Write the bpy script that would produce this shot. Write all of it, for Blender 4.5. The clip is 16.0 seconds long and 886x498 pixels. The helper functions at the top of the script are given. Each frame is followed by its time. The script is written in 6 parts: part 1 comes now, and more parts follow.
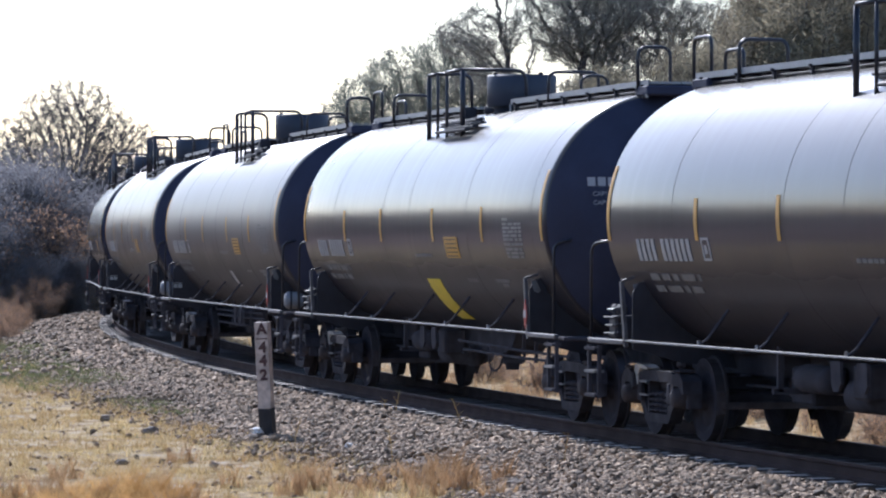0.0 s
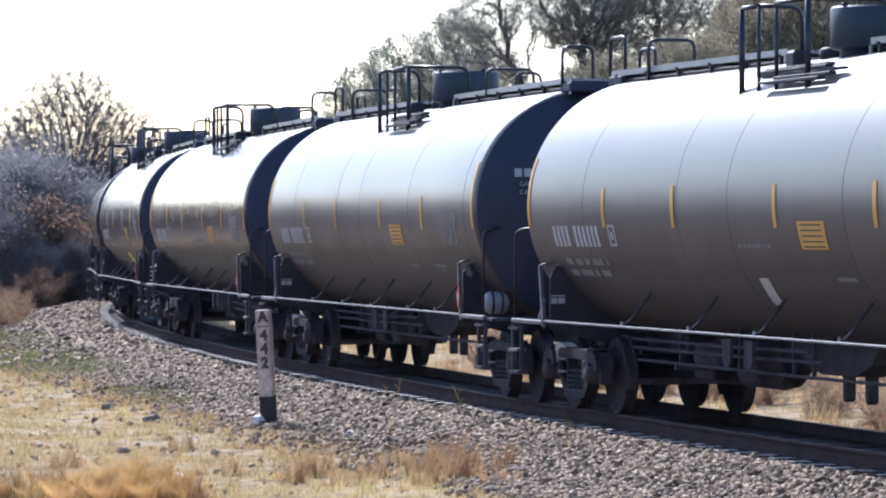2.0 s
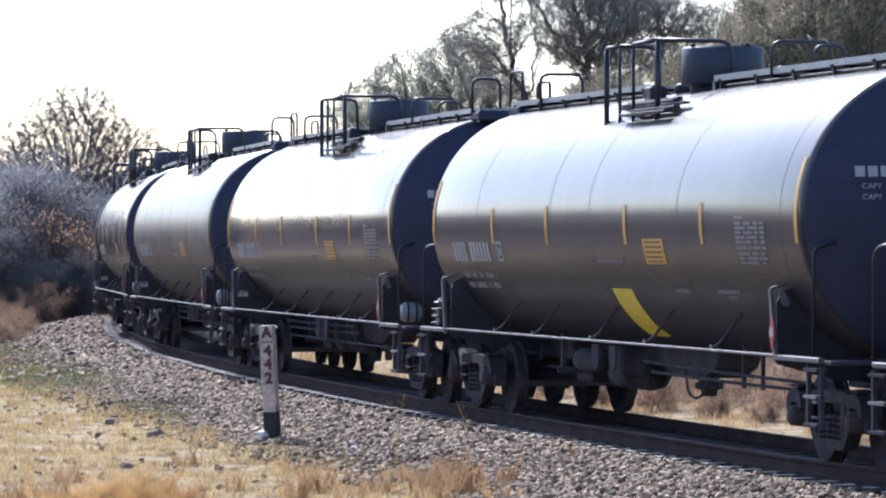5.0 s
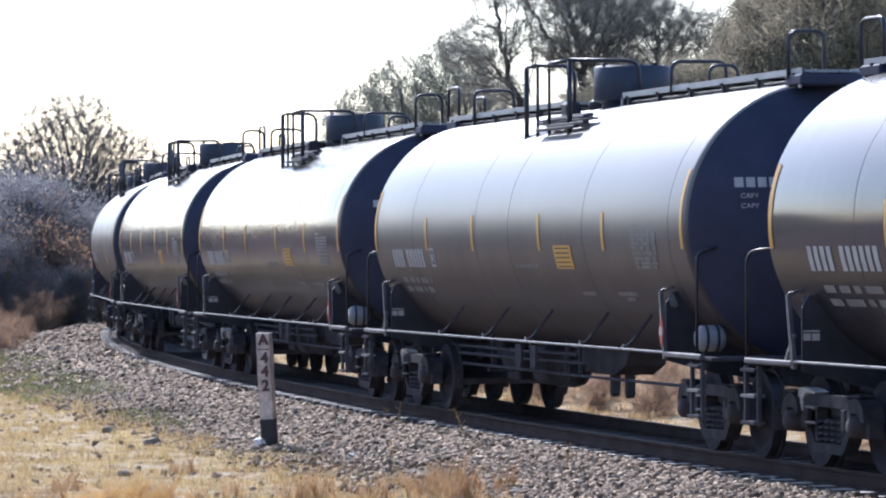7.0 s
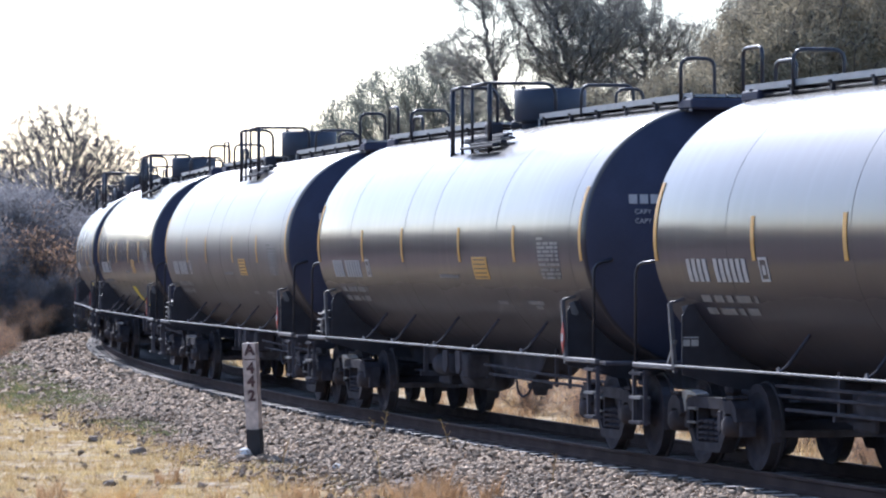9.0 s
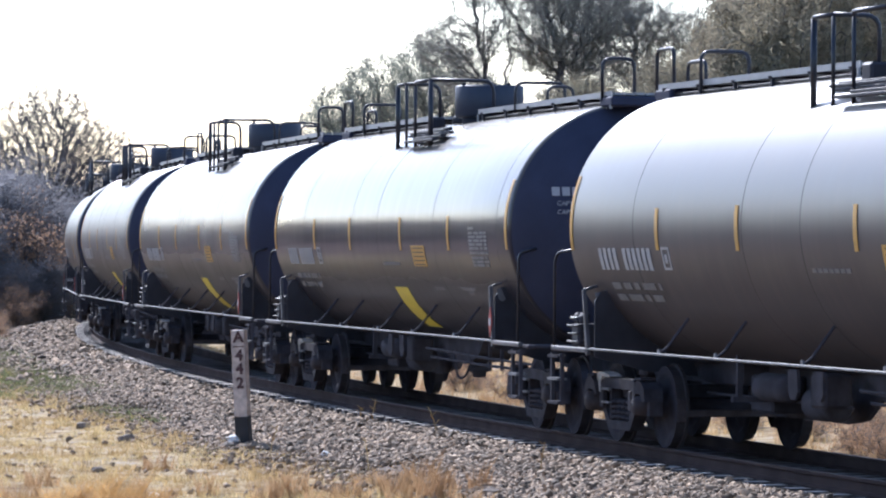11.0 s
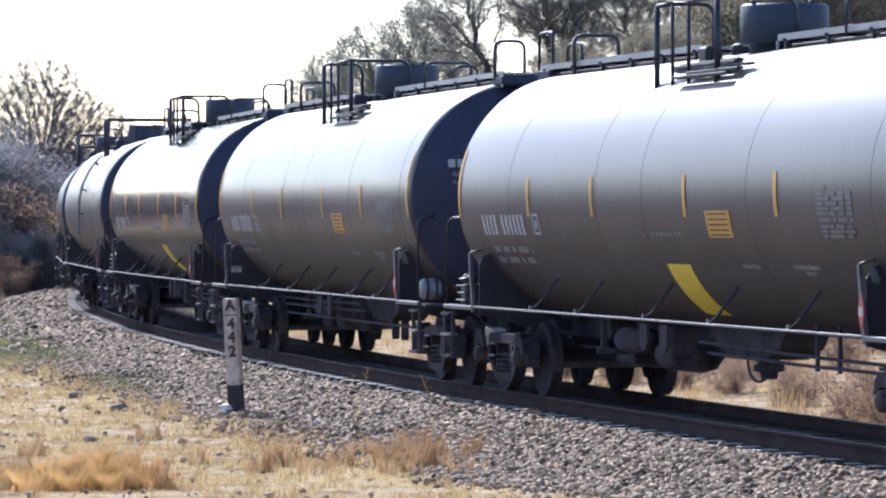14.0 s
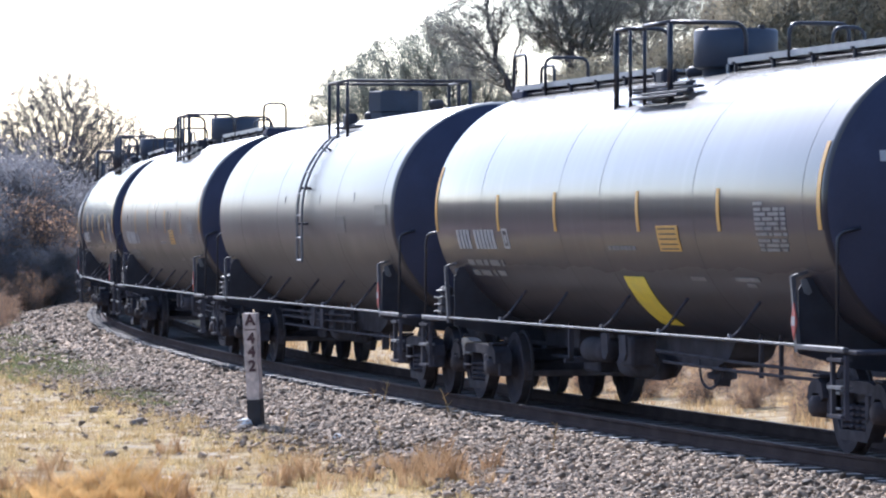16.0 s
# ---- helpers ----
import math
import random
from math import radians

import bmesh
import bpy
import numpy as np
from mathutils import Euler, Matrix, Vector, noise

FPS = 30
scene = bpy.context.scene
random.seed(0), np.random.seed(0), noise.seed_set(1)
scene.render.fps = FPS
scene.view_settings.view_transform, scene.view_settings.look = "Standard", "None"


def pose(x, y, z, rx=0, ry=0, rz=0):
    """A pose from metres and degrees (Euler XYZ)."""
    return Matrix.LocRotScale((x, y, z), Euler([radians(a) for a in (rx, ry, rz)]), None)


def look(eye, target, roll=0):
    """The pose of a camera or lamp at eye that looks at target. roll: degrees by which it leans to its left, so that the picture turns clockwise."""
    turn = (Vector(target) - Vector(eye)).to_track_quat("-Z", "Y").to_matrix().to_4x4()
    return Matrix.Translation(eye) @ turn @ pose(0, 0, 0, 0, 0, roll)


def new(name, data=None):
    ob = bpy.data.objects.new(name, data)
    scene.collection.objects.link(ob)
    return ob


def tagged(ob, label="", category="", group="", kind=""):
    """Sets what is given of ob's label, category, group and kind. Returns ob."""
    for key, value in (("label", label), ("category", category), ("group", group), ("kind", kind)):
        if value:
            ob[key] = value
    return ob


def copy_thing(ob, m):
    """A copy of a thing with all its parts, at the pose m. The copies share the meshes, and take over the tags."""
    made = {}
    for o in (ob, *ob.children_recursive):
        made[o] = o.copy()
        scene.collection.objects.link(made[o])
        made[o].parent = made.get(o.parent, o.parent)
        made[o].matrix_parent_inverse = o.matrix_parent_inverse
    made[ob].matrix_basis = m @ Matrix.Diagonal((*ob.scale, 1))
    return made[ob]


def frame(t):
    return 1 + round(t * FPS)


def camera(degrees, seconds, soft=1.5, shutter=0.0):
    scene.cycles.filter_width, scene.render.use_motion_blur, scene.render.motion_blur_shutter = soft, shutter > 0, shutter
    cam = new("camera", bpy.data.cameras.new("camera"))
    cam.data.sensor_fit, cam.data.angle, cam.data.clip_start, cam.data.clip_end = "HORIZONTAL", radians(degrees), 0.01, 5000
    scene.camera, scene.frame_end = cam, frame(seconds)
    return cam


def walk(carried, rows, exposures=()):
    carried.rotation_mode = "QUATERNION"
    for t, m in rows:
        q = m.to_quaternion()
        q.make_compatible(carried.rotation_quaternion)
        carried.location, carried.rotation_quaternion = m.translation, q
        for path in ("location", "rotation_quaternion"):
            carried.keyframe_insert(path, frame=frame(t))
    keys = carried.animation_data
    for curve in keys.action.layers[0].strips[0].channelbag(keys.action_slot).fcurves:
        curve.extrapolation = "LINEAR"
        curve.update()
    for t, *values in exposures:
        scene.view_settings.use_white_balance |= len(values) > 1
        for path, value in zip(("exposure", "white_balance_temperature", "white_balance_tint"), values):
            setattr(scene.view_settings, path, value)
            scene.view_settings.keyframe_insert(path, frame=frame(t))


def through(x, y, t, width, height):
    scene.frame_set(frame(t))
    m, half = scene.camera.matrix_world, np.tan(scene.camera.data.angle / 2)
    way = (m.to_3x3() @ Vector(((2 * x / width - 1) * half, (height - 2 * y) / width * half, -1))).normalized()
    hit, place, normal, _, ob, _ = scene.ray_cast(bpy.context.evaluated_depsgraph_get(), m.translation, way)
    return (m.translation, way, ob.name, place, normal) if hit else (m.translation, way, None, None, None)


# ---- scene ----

# world: rail heads at z = 0, the camera stands at x = y = 0 and looks along +y
# ---- camera ----
cam = camera(12.02, 16.0, soft=2.15)
EYE = (0.0, 0.0, 2.156)
TURNS = [
    (0.0, -0.063, -0.12, 0.049), (0.5, -0.069, -0.20, 0.067), (1.0, -0.142, -0.11, -0.025),
    (1.5, -0.269, -0.04, 0.000), (2.0, -0.236, 0.06, 0.058), (2.5, -0.140, -0.05, 0.000),
    (3.0, -0.042, -0.07, -0.059), (3.5, 0.020, -0.06, 0.011), (4.0, 0.002, -0.10, 0.051),
    (4.5, -0.021, -0.12, 0.099), (7.0, 0.069, 0.19, 0.064), (7.5, 0.132, 0.13, -0.014),
    (8.0, 0.200, -0.02, -0.027), (8.5, 0.202, 0.03, -0.078), (9.0, 0.216, -0.03, -0.118),
    (11.5, -0.022, -0.34, -0.272), (12.0, -0.110, -0.20, -0.271), (12.5, -0.201, -0.36, -0.298),
    (13.0, -0.264, -0.12, -0.349), (13.5, -0.329, 0.10, -0.380), (14.0, -0.391, 0.03, -0.383),
    (14.5, -0.337, -0.08, -0.324), (15.0, -0.259, 0.06, -0.252), (15.5, -0.215, 0.04, -0.166),
    (16.0, -0.192, 0.04, -0.113),
]
walk(cam, [(t, pose(*EYE, 90 + p, r, w)) for t, p, r, w in TURNS],
     exposures=[(0.0, 0.26, 5480, 16), (0.5, 0.52, 5480, 16), (1.5, 0.62, 5480, 16), (4.0, 0.62, 5480, 16), (13.0, 0.66, 5480, 16), (16.0, 0.78, 5480, 16)])

# ---- sky and sun ----
SUN_EL, SUN_LEFT = 37.0, 19.0          # degrees up, and to the left of the camera's line
sky_world = bpy.data.worlds.new("sky")
scene.world = sky_world
sky_world.use_nodes = True
wn = sky_world.node_tree.nodes
sky_node = wn.new("ShaderNodeTexSky")
sky_node.sky_type = "NISHITA"
sky_node.sun_disc = False
sky_node.sun_elevation = radians(SUN_EL)
sky_node.sun_rotation = radians(-SUN_LEFT)
sky_node.dust_density = 0.9
sky_node.ozone_density = 1.2
sky_node.air_density = 1.0
wn["Background"].inputs["Strength"].default_value = 0.15
sky_world.node_tree.links.new(sky_node.outputs[0], wn["Background"].inputs["Color"])
sun_data = bpy.data.lights.new("sun", "SUN")
sun_data.energy, sun_data.angle, sun_data.color = 4.6, radians(0.53), (1.0, 0.94, 0.85)
sun = new("sun", sun_data)
sun_from = Vector((-math.sin(radians(SUN_LEFT)) * math.cos(radians(SUN_EL)),
                   math.cos(radians(SUN_LEFT)) * math.cos(radians(SUN_EL)), math.sin(radians(SUN_EL))))
sun.matrix_world = look(sun_from * 100, (0, 0, 0))


# ---- materials ----
def mat(name, color, rough=0.6, metal=0.0, vary=0.25, grain=0.1, scale=6.0, fine=60.0, bump=0.1, size=0.01,
        second=None, second_at=0.55, spec=0.5, coat=0.0, by_object=0.0, by_island=0.0, stretch=(1, 1, 1), trans=0.0):
    """A surface with two scales of colour change, roughness change and fine relief."""
    m = bpy.data.materials.new(name)
    m.use_nodes = True
    nt = m.node_tree
    n, link = nt.nodes, nt.links.new
    b = n["Principled BSDF"]
    geo = n.new("ShaderNodeTexCoord")
    mp = n.new("ShaderNodeMapping")
    mp.inputs["Scale"].default_value = stretch
    link(geo.outputs["Object"], mp.inputs["Vector"])
    big, small = n.new("ShaderNodeTexNoise"), n.new("ShaderNodeTexNoise")
    for tex, s, d in ((big, scale, 5), (small, fine, 4)):
        tex.inputs["Scale"].default_value, tex.inputs["Detail"].default_value = s, d
        link(mp.outputs[0], tex.inputs["Vector"])
    ramp = n.new("ShaderNodeValToRGB")
    c2 = second or tuple(c * (1 - vary) for c in color)
    ramp.color_ramp.elements[0].position, ramp.color_ramp.elements[1].position = second_at - 0.18, second_at + 0.18
    ramp.color_ramp.elements[0].color, ramp.color_ramp.elements[1].color = (*c2, 1), (*color, 1)
    link(big.outputs["Fac"], ramp.inputs[0])
    hsv = n.new("ShaderNodeHueSaturation")
    link(ramp.outputs[0], hsv.inputs["Color"])
    val = n.new("ShaderNodeMath")
    val.operation = "MULTIPLY_ADD"
    val.inputs[1].default_value, val.inputs[2].default_value = grain * 2, 1 - grain
    link(small.outputs["Fac"], val.inputs[0])
    out = val.outputs[0]
    for amount, source in ((by_object, "ob"), (by_island, "is")):
        if amount:
            info = n.new("ShaderNodeObjectInfo") if source == "ob" else n.new("ShaderNodeNewGeometry")
            rnd = info.outputs["Random" if source == "ob" else "Random Per Island"]
            a = n.new("ShaderNodeMath")
            a.operation = "MULTIPLY_ADD"
            a.inputs[1].default_value, a.inputs[2].default_value = amount * 2, 1 - amount
            link(rnd, a.inputs[0])
            x = n.new("ShaderNodeMath")
            x.operation = "MULTIPLY"
            link(out, x.inputs[0])
            link(a.outputs[0], x.inputs[1])
            out = x.outputs[0]
    link(out, hsv.inputs["Value"])
    link(hsv.outputs[0], b.inputs["Base Color"])
    rr = n.new("ShaderNodeMapRange")
    rr.inputs["To Min"].default_value, rr.inputs["To Max"].default_value = max(rough - 0.08, 0.02), min(rough + 0.08, 1)
    link(big.outputs["Fac"], rr.inputs["Value"])
    link(rr.outputs[0], b.inputs["Roughness"])
    b.inputs["Metallic"].default_value = metal
    b.inputs["Specular IOR Level"].default_value = spec
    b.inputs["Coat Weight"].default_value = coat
    if trans:
        b.inputs["Transmission Weight"].default_value = trans
    if bump:
        bp = n.new("ShaderNodeBump")
        bp.inputs["Strength"].default_value, bp.inputs["Distance"].default_value = bump, size
        link(small.outputs["Fac"], bp.inputs["Height"])
        link(bp.outputs[0], b.inputs["Normal"])
    return m


def tank_paint(name, color, rough_lo, rough_hi, spec=0.28, coat=1.0, base_rough=0.42, top_pale=0.1, ior=1.37):
    """Black gloss paint: each tank is a little more or less polished, paler towards its top, with streaks down its
    sides.
    """
    m = bpy.data.materials.new(name)
    m.use_nodes = True
    n, link = m.node_tree.nodes, m.node_tree.links.new
    b = n["Principled BSDF"]
    b.inputs["Specular IOR Level"].default_value = spec
    b.inputs["Coat Weight"].default_value = coat
    b.inputs["Coat IOR"].default_value = ior
    info, co = n.new("ShaderNodeObjectInfo"), n.new("ShaderNodeTexCoord")
    shift = n.new("ShaderNodeVectorMath")
    shift.operation = "ADD"
    far = n.new("ShaderNodeVectorMath")
    far.operation = "SCALE"
    far.inputs[0].default_value = (37.0, 0.0, 0.0)
    link(info.outputs["Random"], far.inputs["Scale"])
    link(co.outputs["Object"], shift.inputs[0])
    link(far.outputs[0], shift.inputs[1])
    streak_map = n.new("ShaderNodeMapping")
    streak_map.inputs["Scale"].default_value = (5.0, 0.6, 0.6)
    link(shift.outputs[0], streak_map.inputs["Vector"])
    streak, cloud, grit = n.new("ShaderNodeTexNoise"), n.new("ShaderNodeTexNoise"), n.new("ShaderNodeTexNoise")
    for tex, s, src in ((streak, 1.0, streak_map), (cloud, 0.7, shift), (grit, 30.0, shift)):
        tex.inputs["Scale"].default_value, tex.inputs["Detail"].default_value = s, 5
        link(src.outputs[0], tex.inputs["Vector"])
    mixc = n.new("ShaderNodeMix")
    mixc.data_type = "RGBA"
    mixc.inputs["A"].default_value = (*color, 1)
    mixc.inputs["B"].default_value = (color[0] * 1.6 + 0.004, color[1] * 1.5 + 0.003, color[2] * 1.4 + 0.003, 1)
    dirt = n.new("ShaderNodeMapRange")
    dirt.inputs["From Min"].default_value, dirt.inputs["From Max"].default_value = 0.45, 0.8
    link(streak.outputs["Fac"], dirt.inputs["Value"])
    link(dirt.outputs[0], mixc.inputs["Factor"])
    # the upper half of the shell grows paler with height, unevenly
    height, by_height, amount, top_mix = n.new("ShaderNodeSeparateXYZ"), n.new("ShaderNodeMapRange"), n.new("ShaderNodeMath"), n.new("ShaderNodeMix")
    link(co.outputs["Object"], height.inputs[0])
    by_height.inputs["From Min"].default_value, by_height.inputs["From Max"].default_value = 2.35, 3.7
    link(height.outputs["Z"], by_height.inputs["Value"])
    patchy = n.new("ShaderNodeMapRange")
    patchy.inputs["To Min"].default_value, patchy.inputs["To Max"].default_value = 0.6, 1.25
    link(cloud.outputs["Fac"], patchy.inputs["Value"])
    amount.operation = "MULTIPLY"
    link(by_height.outputs[0], amount.inputs[0])
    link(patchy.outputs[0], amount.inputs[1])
    top_mix.data_type = "RGBA"
    top_mix.inputs["B"].default_value = (top_pale * 1.08, top_pale, top_pale * 0.82, 1)
    link(amount.outputs[0], top_mix.inputs["Factor"])
    link(mixc.outputs["Result"], top_mix.inputs["A"])
    link(top_mix.outputs["Result"], b.inputs["Base Color"])
    rr = n.new("ShaderNodeMapRange")
    rr.inputs["To Min"].default_value, rr.inputs["To Max"].default_value = rough_lo, rough_hi
    link(info.outputs["Random"], rr.inputs["Value"])
    add = n.new("ShaderNodeMath")
    add.operation = "MULTIPLY_ADD"
    add.inputs[1].default_value = 0.12
    link(cloud.outputs["Fac"], add.inputs[0])
    link(rr.outputs[0], add.inputs[2])
    satin = n.new("ShaderNodeMath")
    satin.operation = "MULTIPLY_ADD"
    satin.inputs[1].default_value, satin.inputs[2].default_value = 0.2, base_rough - 0.1
    link(streak.outputs["Fac"], satin.inputs[0])
    link(satin.outputs[0], b.inputs["Roughness"])
    # spray from the wheels dulls the gloss of the lower shell, up to an uneven line
    axes, lift, film = n.new("ShaderNodeSeparateXYZ"), n.new("ShaderNodeMath"), n.new("ShaderNodeMapRange")
    link(co.outputs["Object"], axes.inputs[0])
    lift.operation = "MULTIPLY_ADD"
    lift.inputs[1].default_value = 0.7
    link(cloud.outputs["Fac"], lift.inputs[0])
    link(axes.outputs["Z"], lift.inputs[2])
    film.inputs["From Min"].default_value, film.inputs["From Max"].default_value = 2.1, 2.95
    film.inputs["To Min"].default_value, film.inputs["To Max"].default_value = coat * 0.35, coat
    link(lift.outputs[0], film.inputs["Value"])
    link(film.outputs[0], b.inputs["Coat Weight"])
    dull, blur = n.new("ShaderNodeMapRange"), n.new("ShaderNodeMath")
    dull.inputs["From Min"].default_value, dull.inputs["From Max"].default_value = 1.9, 2.5
    dull.inputs["To Min"].default_value, dull.inputs["To Max"].default_value = 0.22, 0.0
    link(lift.outputs[0], dull.inputs["Value"])
    link(dull.outputs[0], blur.inputs[0])
    link(add.outputs[0], blur.inputs[1])
    link(blur.outputs[0], b.inputs["Coat Roughness"])
    bp = n.new("ShaderNodeBump")
    bp.inputs["Strength"].default_value, bp.inputs["Distance"].default_value = 0.12, 0.02
    link(cloud.outputs["Fac"], bp.inputs["Height"])
    link(bp.outputs[0], b.inputs["Normal"])
    link(bp.outputs[0], b.inputs["Coat Normal"])
    return m


M_TANK = tank_paint("gloss_tank_paint", (0.028, 0.0265, 0.034), 0.05, 0.12, spec=0.1, coat=0.92, top_pale=0.13)
M_TANK_SATIN = tank_paint("satin_tank_paint", (0.050, 0.0435, 0.046), 0.2, 0.33, spec=0.12, coat=0.92, base_rough=0.5, top_pale=0.26, ior=1.48)
M_TANK_GREY = tank_paint("worn_tank_paint", (0.050, 0.045, 0.046), 0.2, 0.3, spec=0.12, coat=0.9, base_rough=0.5, top_pale=0.28, ior=1.46)
M_PIPE = mat("black_pipe_paint", (0.022, 0.024, 0.034), 0.38, vary=0.3, scale=5, fine=50, bump=0.03, size=0.002)
M_DOME = mat("blue_black_housing_paint", (0.040, 0.052, 0.080), 0.6, vary=0.3, scale=3, fine=40, bump=0.04, size=0.003)
# same paint as the shell, the blue of the ends' shade put into its colour
M_HEAD = mat("end_paint_shade_blue", (0.050, 0.055, 0.092), 0.7, vary=0.3, scale=1.5, fine=30, bump=0.05, size=0.004, spec=0.22)
M_BLACK = mat("black_steel", (0.050, 0.049, 0.060), 0.6, vary=0.4, scale=3, fine=40, bump=0.08, size=0.004, spec=0.3)
M_GREYSTEEL = mat("worn_grey_steel", (0.36, 0.36, 0.37), 0.4, metal=0.2, vary=0.4, scale=4, fine=50, bump=0.1, size=0.003)
# pale colour that stands for the glint on the bogie shoulder
M_GLINT = mat("glint_steel", (0.60, 0.56, 0.51), 0.55, vary=0.5, scale=7, fine=50, bump=0.15, size=0.004, second_at=0.45)
M_DRUM = mat("white_drum_paint", (0.31, 0.30, 0.30), 0.4, vary=0.25, scale=6, fine=50, bump=0.05, size=0.003)
M_BOARD = mat("galvanised_walkway", (0.36, 0.365, 0.37), 0.5, vary=0.25, scale=4, fine=60, bump=0.15, size=0.004)
M_UNDER = mat("grimy_black_steel", (0.088, 0.083, 0.096), 0.92, vary=0.4, scale=4, fine=40, bump=0.1, size=0.004, spec=0.12)
M_RUST = mat("rusty_steel", (0.085, 0.070, 0.072), 0.75, vary=0.5, scale=5, fine=60, bump=0.2, size=0.004, spec=0.25)
M_BOGIE = mat("grimy_cast_steel", (0.066, 0.060, 0.069), 0.88, vary=0.5, scale=6, fine=40, bump=0.2, size=0.006, spec=0.2)
M_WHEEL = mat("wheel_steel", (0.064, 0.058, 0.067), 0.88, vary=0.4, scale=5, fine=50, bump=0.1, size=0.003, spec=0.1)
M_TYRE = mat("polished_wheel_rim", (0.055, 0.048, 0.05), 0.45, vary=0.3, scale=5, fine=50, bump=0.05, size=0.002, spec=0.4)
M_RAIL = mat("rail_steel", (0.088, 0.062, 0.056), 0.9, spec=0.06, vary=0.4, scale=2, fine=40, bump=0.1, size=0.003)
M_RAILTOP = mat("rail_head", (0.11, 0.085, 0.078), 0.6, spec=0.2, vary=0.2, scale=3, fine=60, bump=0.02, size=0.002)
M_YELLOW = mat("yellow_reflective", (0.64, 0.35, 0.055), 0.45, vary=0.2, scale=8, fine=80, bump=0.03, size=0.002)
M_LEMON = mat("yellow_decal", (0.80, 0.62, 0.04), 0.45, vary=0.15, scale=6, fine=80, bump=0.03, size=0.002)
M_WHITE = mat("white_lettering", (0.46, 0.45, 0.44), 0.55, vary=0.25, scale=8, fine=60, bump=0.03, size=0.002)
M_ENDSILL = mat("scuffed_sill_paint", (0.13, 0.12, 0.125), 0.55, vary=0.5, scale=5, fine=60, bump=0.08, size=0.003)
M_SILL = mat("worn_sill_paint", (0.22, 0.22, 0.23), 0.45, metal=0.15, vary=0.45, scale=5, fine=60, bump=0.06, size=0.003)
M_FADED = mat("faded_lettering", (0.22, 0.215, 0.21), 0.6, vary=0.35, scale=8, fine=60, bump=0)
M_DULL = mat("dull_grey_pipe", (0.16, 0.16, 0.17), 0.45, vary=0.3, scale=8, fine=60, bump=0.03, size=0.002)
M_PATCH = mat("patch_paint", (0.12, 0.115, 0.11), 0.4, vary=0.3, scale=3, fine=40, bump=0.03, size=0.002)
M_RED = mat("red_placard", (0.45, 0.08, 0.06), 0.5, vary=0.2, scale=8, fine=60)
M_DARK = mat("dark_ink", (0.03, 0.03, 0.03), 0.6, vary=0.2, bump=0)
# one concrete in two colours, sunlit and shaded
M_SLEEPER = mat("sunlit_concrete_sleeper", (0.62, 0.56, 0.50), 0.85, vary=0.25, scale=5, fine=90, bump=0.2, size=0.006, by_object=0.15)
M_SLEEPER_SHADED = mat("shaded_sleeper", (0.115, 0.10, 0.094), 0.85, vary=0.35, scale=4, fine=60, bump=0.2, size=0.006, by_object=0.2)
M_STONE = mat("ballast_stone", (0.37, 0.27, 0.18), 0.85, vary=0.35, scale=6, fine=70, bump=0.3, size=0.006, by_island=0.78)
# ballast stone with the shade under the train put into its colour
M_SHADESTONE = mat("shaded_ballast_stone", (0.12, 0.096, 0.085), 0.85, vary=0.4, scale=2, fine=70, bump=0.3, size=0.006, by_island=0.5)
M_POST = mat("whitewashed_concrete", (0.70, 0.58, 0.50), 0.85, vary=0.5, scale=9, fine=80, bump=0.25, size=0.006)
M_POSTBASE = mat("black_painted_concrete", (0.03, 0.028, 0.03), 0.8, vary=0.3, scale=8, fine=80, bump=0.2, size=0.006)
M_DIGIT = mat("faded_dark_paint", (0.09, 0.045, 0.045), 0.8, vary=0.3, scale=20, fine=90, bump=0)
M_BARK = mat("bark", (0.11, 0.09, 0.08), 0.9, vary=0.4, scale=3, fine=30, bump=0.4, size=0.01)
def foliage(name, color, other, through, vary=0.35, scale=0.6):
    """Leaves and straw: thin, so that part of the sun's light comes through them."""
    m = bpy.data.materials.new(name)
    m.use_nodes = True
    n, link = m.node_tree.nodes, m.node_tree.links.new
    n.remove(n["Principled BSDF"])
    co, geo = n.new("ShaderNodeTexCoord"), n.new("ShaderNodeNewGeometry")
    tex, ramp, hsv = n.new("ShaderNodeTexNoise"), n.new("ShaderNodeValToRGB"), n.new("ShaderNodeHueSaturation")
    tex.inputs["Scale"].default_value, tex.inputs["Detail"].default_value = scale, 5
    link(co.outputs["Object"], tex.inputs["Vector"])
    ramp.color_ramp.elements[0].position, ramp.color_ramp.elements[1].position = 0.38, 0.62
    ramp.color_ramp.elements[0].color, ramp.color_ramp.elements[1].color = (*other, 1), (*color, 1)
    link(tex.outputs["Fac"], ramp.inputs[0])
    link(ramp.outputs[0], hsv.inputs["Color"])
    rng = n.new("ShaderNodeMapRange")
    rng.inputs["To Min"].default_value, rng.inputs["To Max"].default_value = 1 - vary, 1 + vary
    link(geo.outputs["Random Per Island"], rng.inputs["Value"])
    link(rng.outputs[0], hsv.inputs["Value"])
    dif, thin, mixed = n.new("ShaderNodeBsdfDiffuse"), n.new("ShaderNodeBsdfTranslucent"), n.new("ShaderNodeMixShader")
    link(hsv.outputs[0], dif.inputs["Color"])
    link(hsv.outputs[0], thin.inputs["Color"])
    mixed.inputs[0].default_value = through
    link(dif.outputs[0], mixed.inputs[1])
    link(thin.outputs[0], mixed.inputs[2])
    link(mixed.outputs[0], n["Material Output"].inputs["Surface"])
    return m


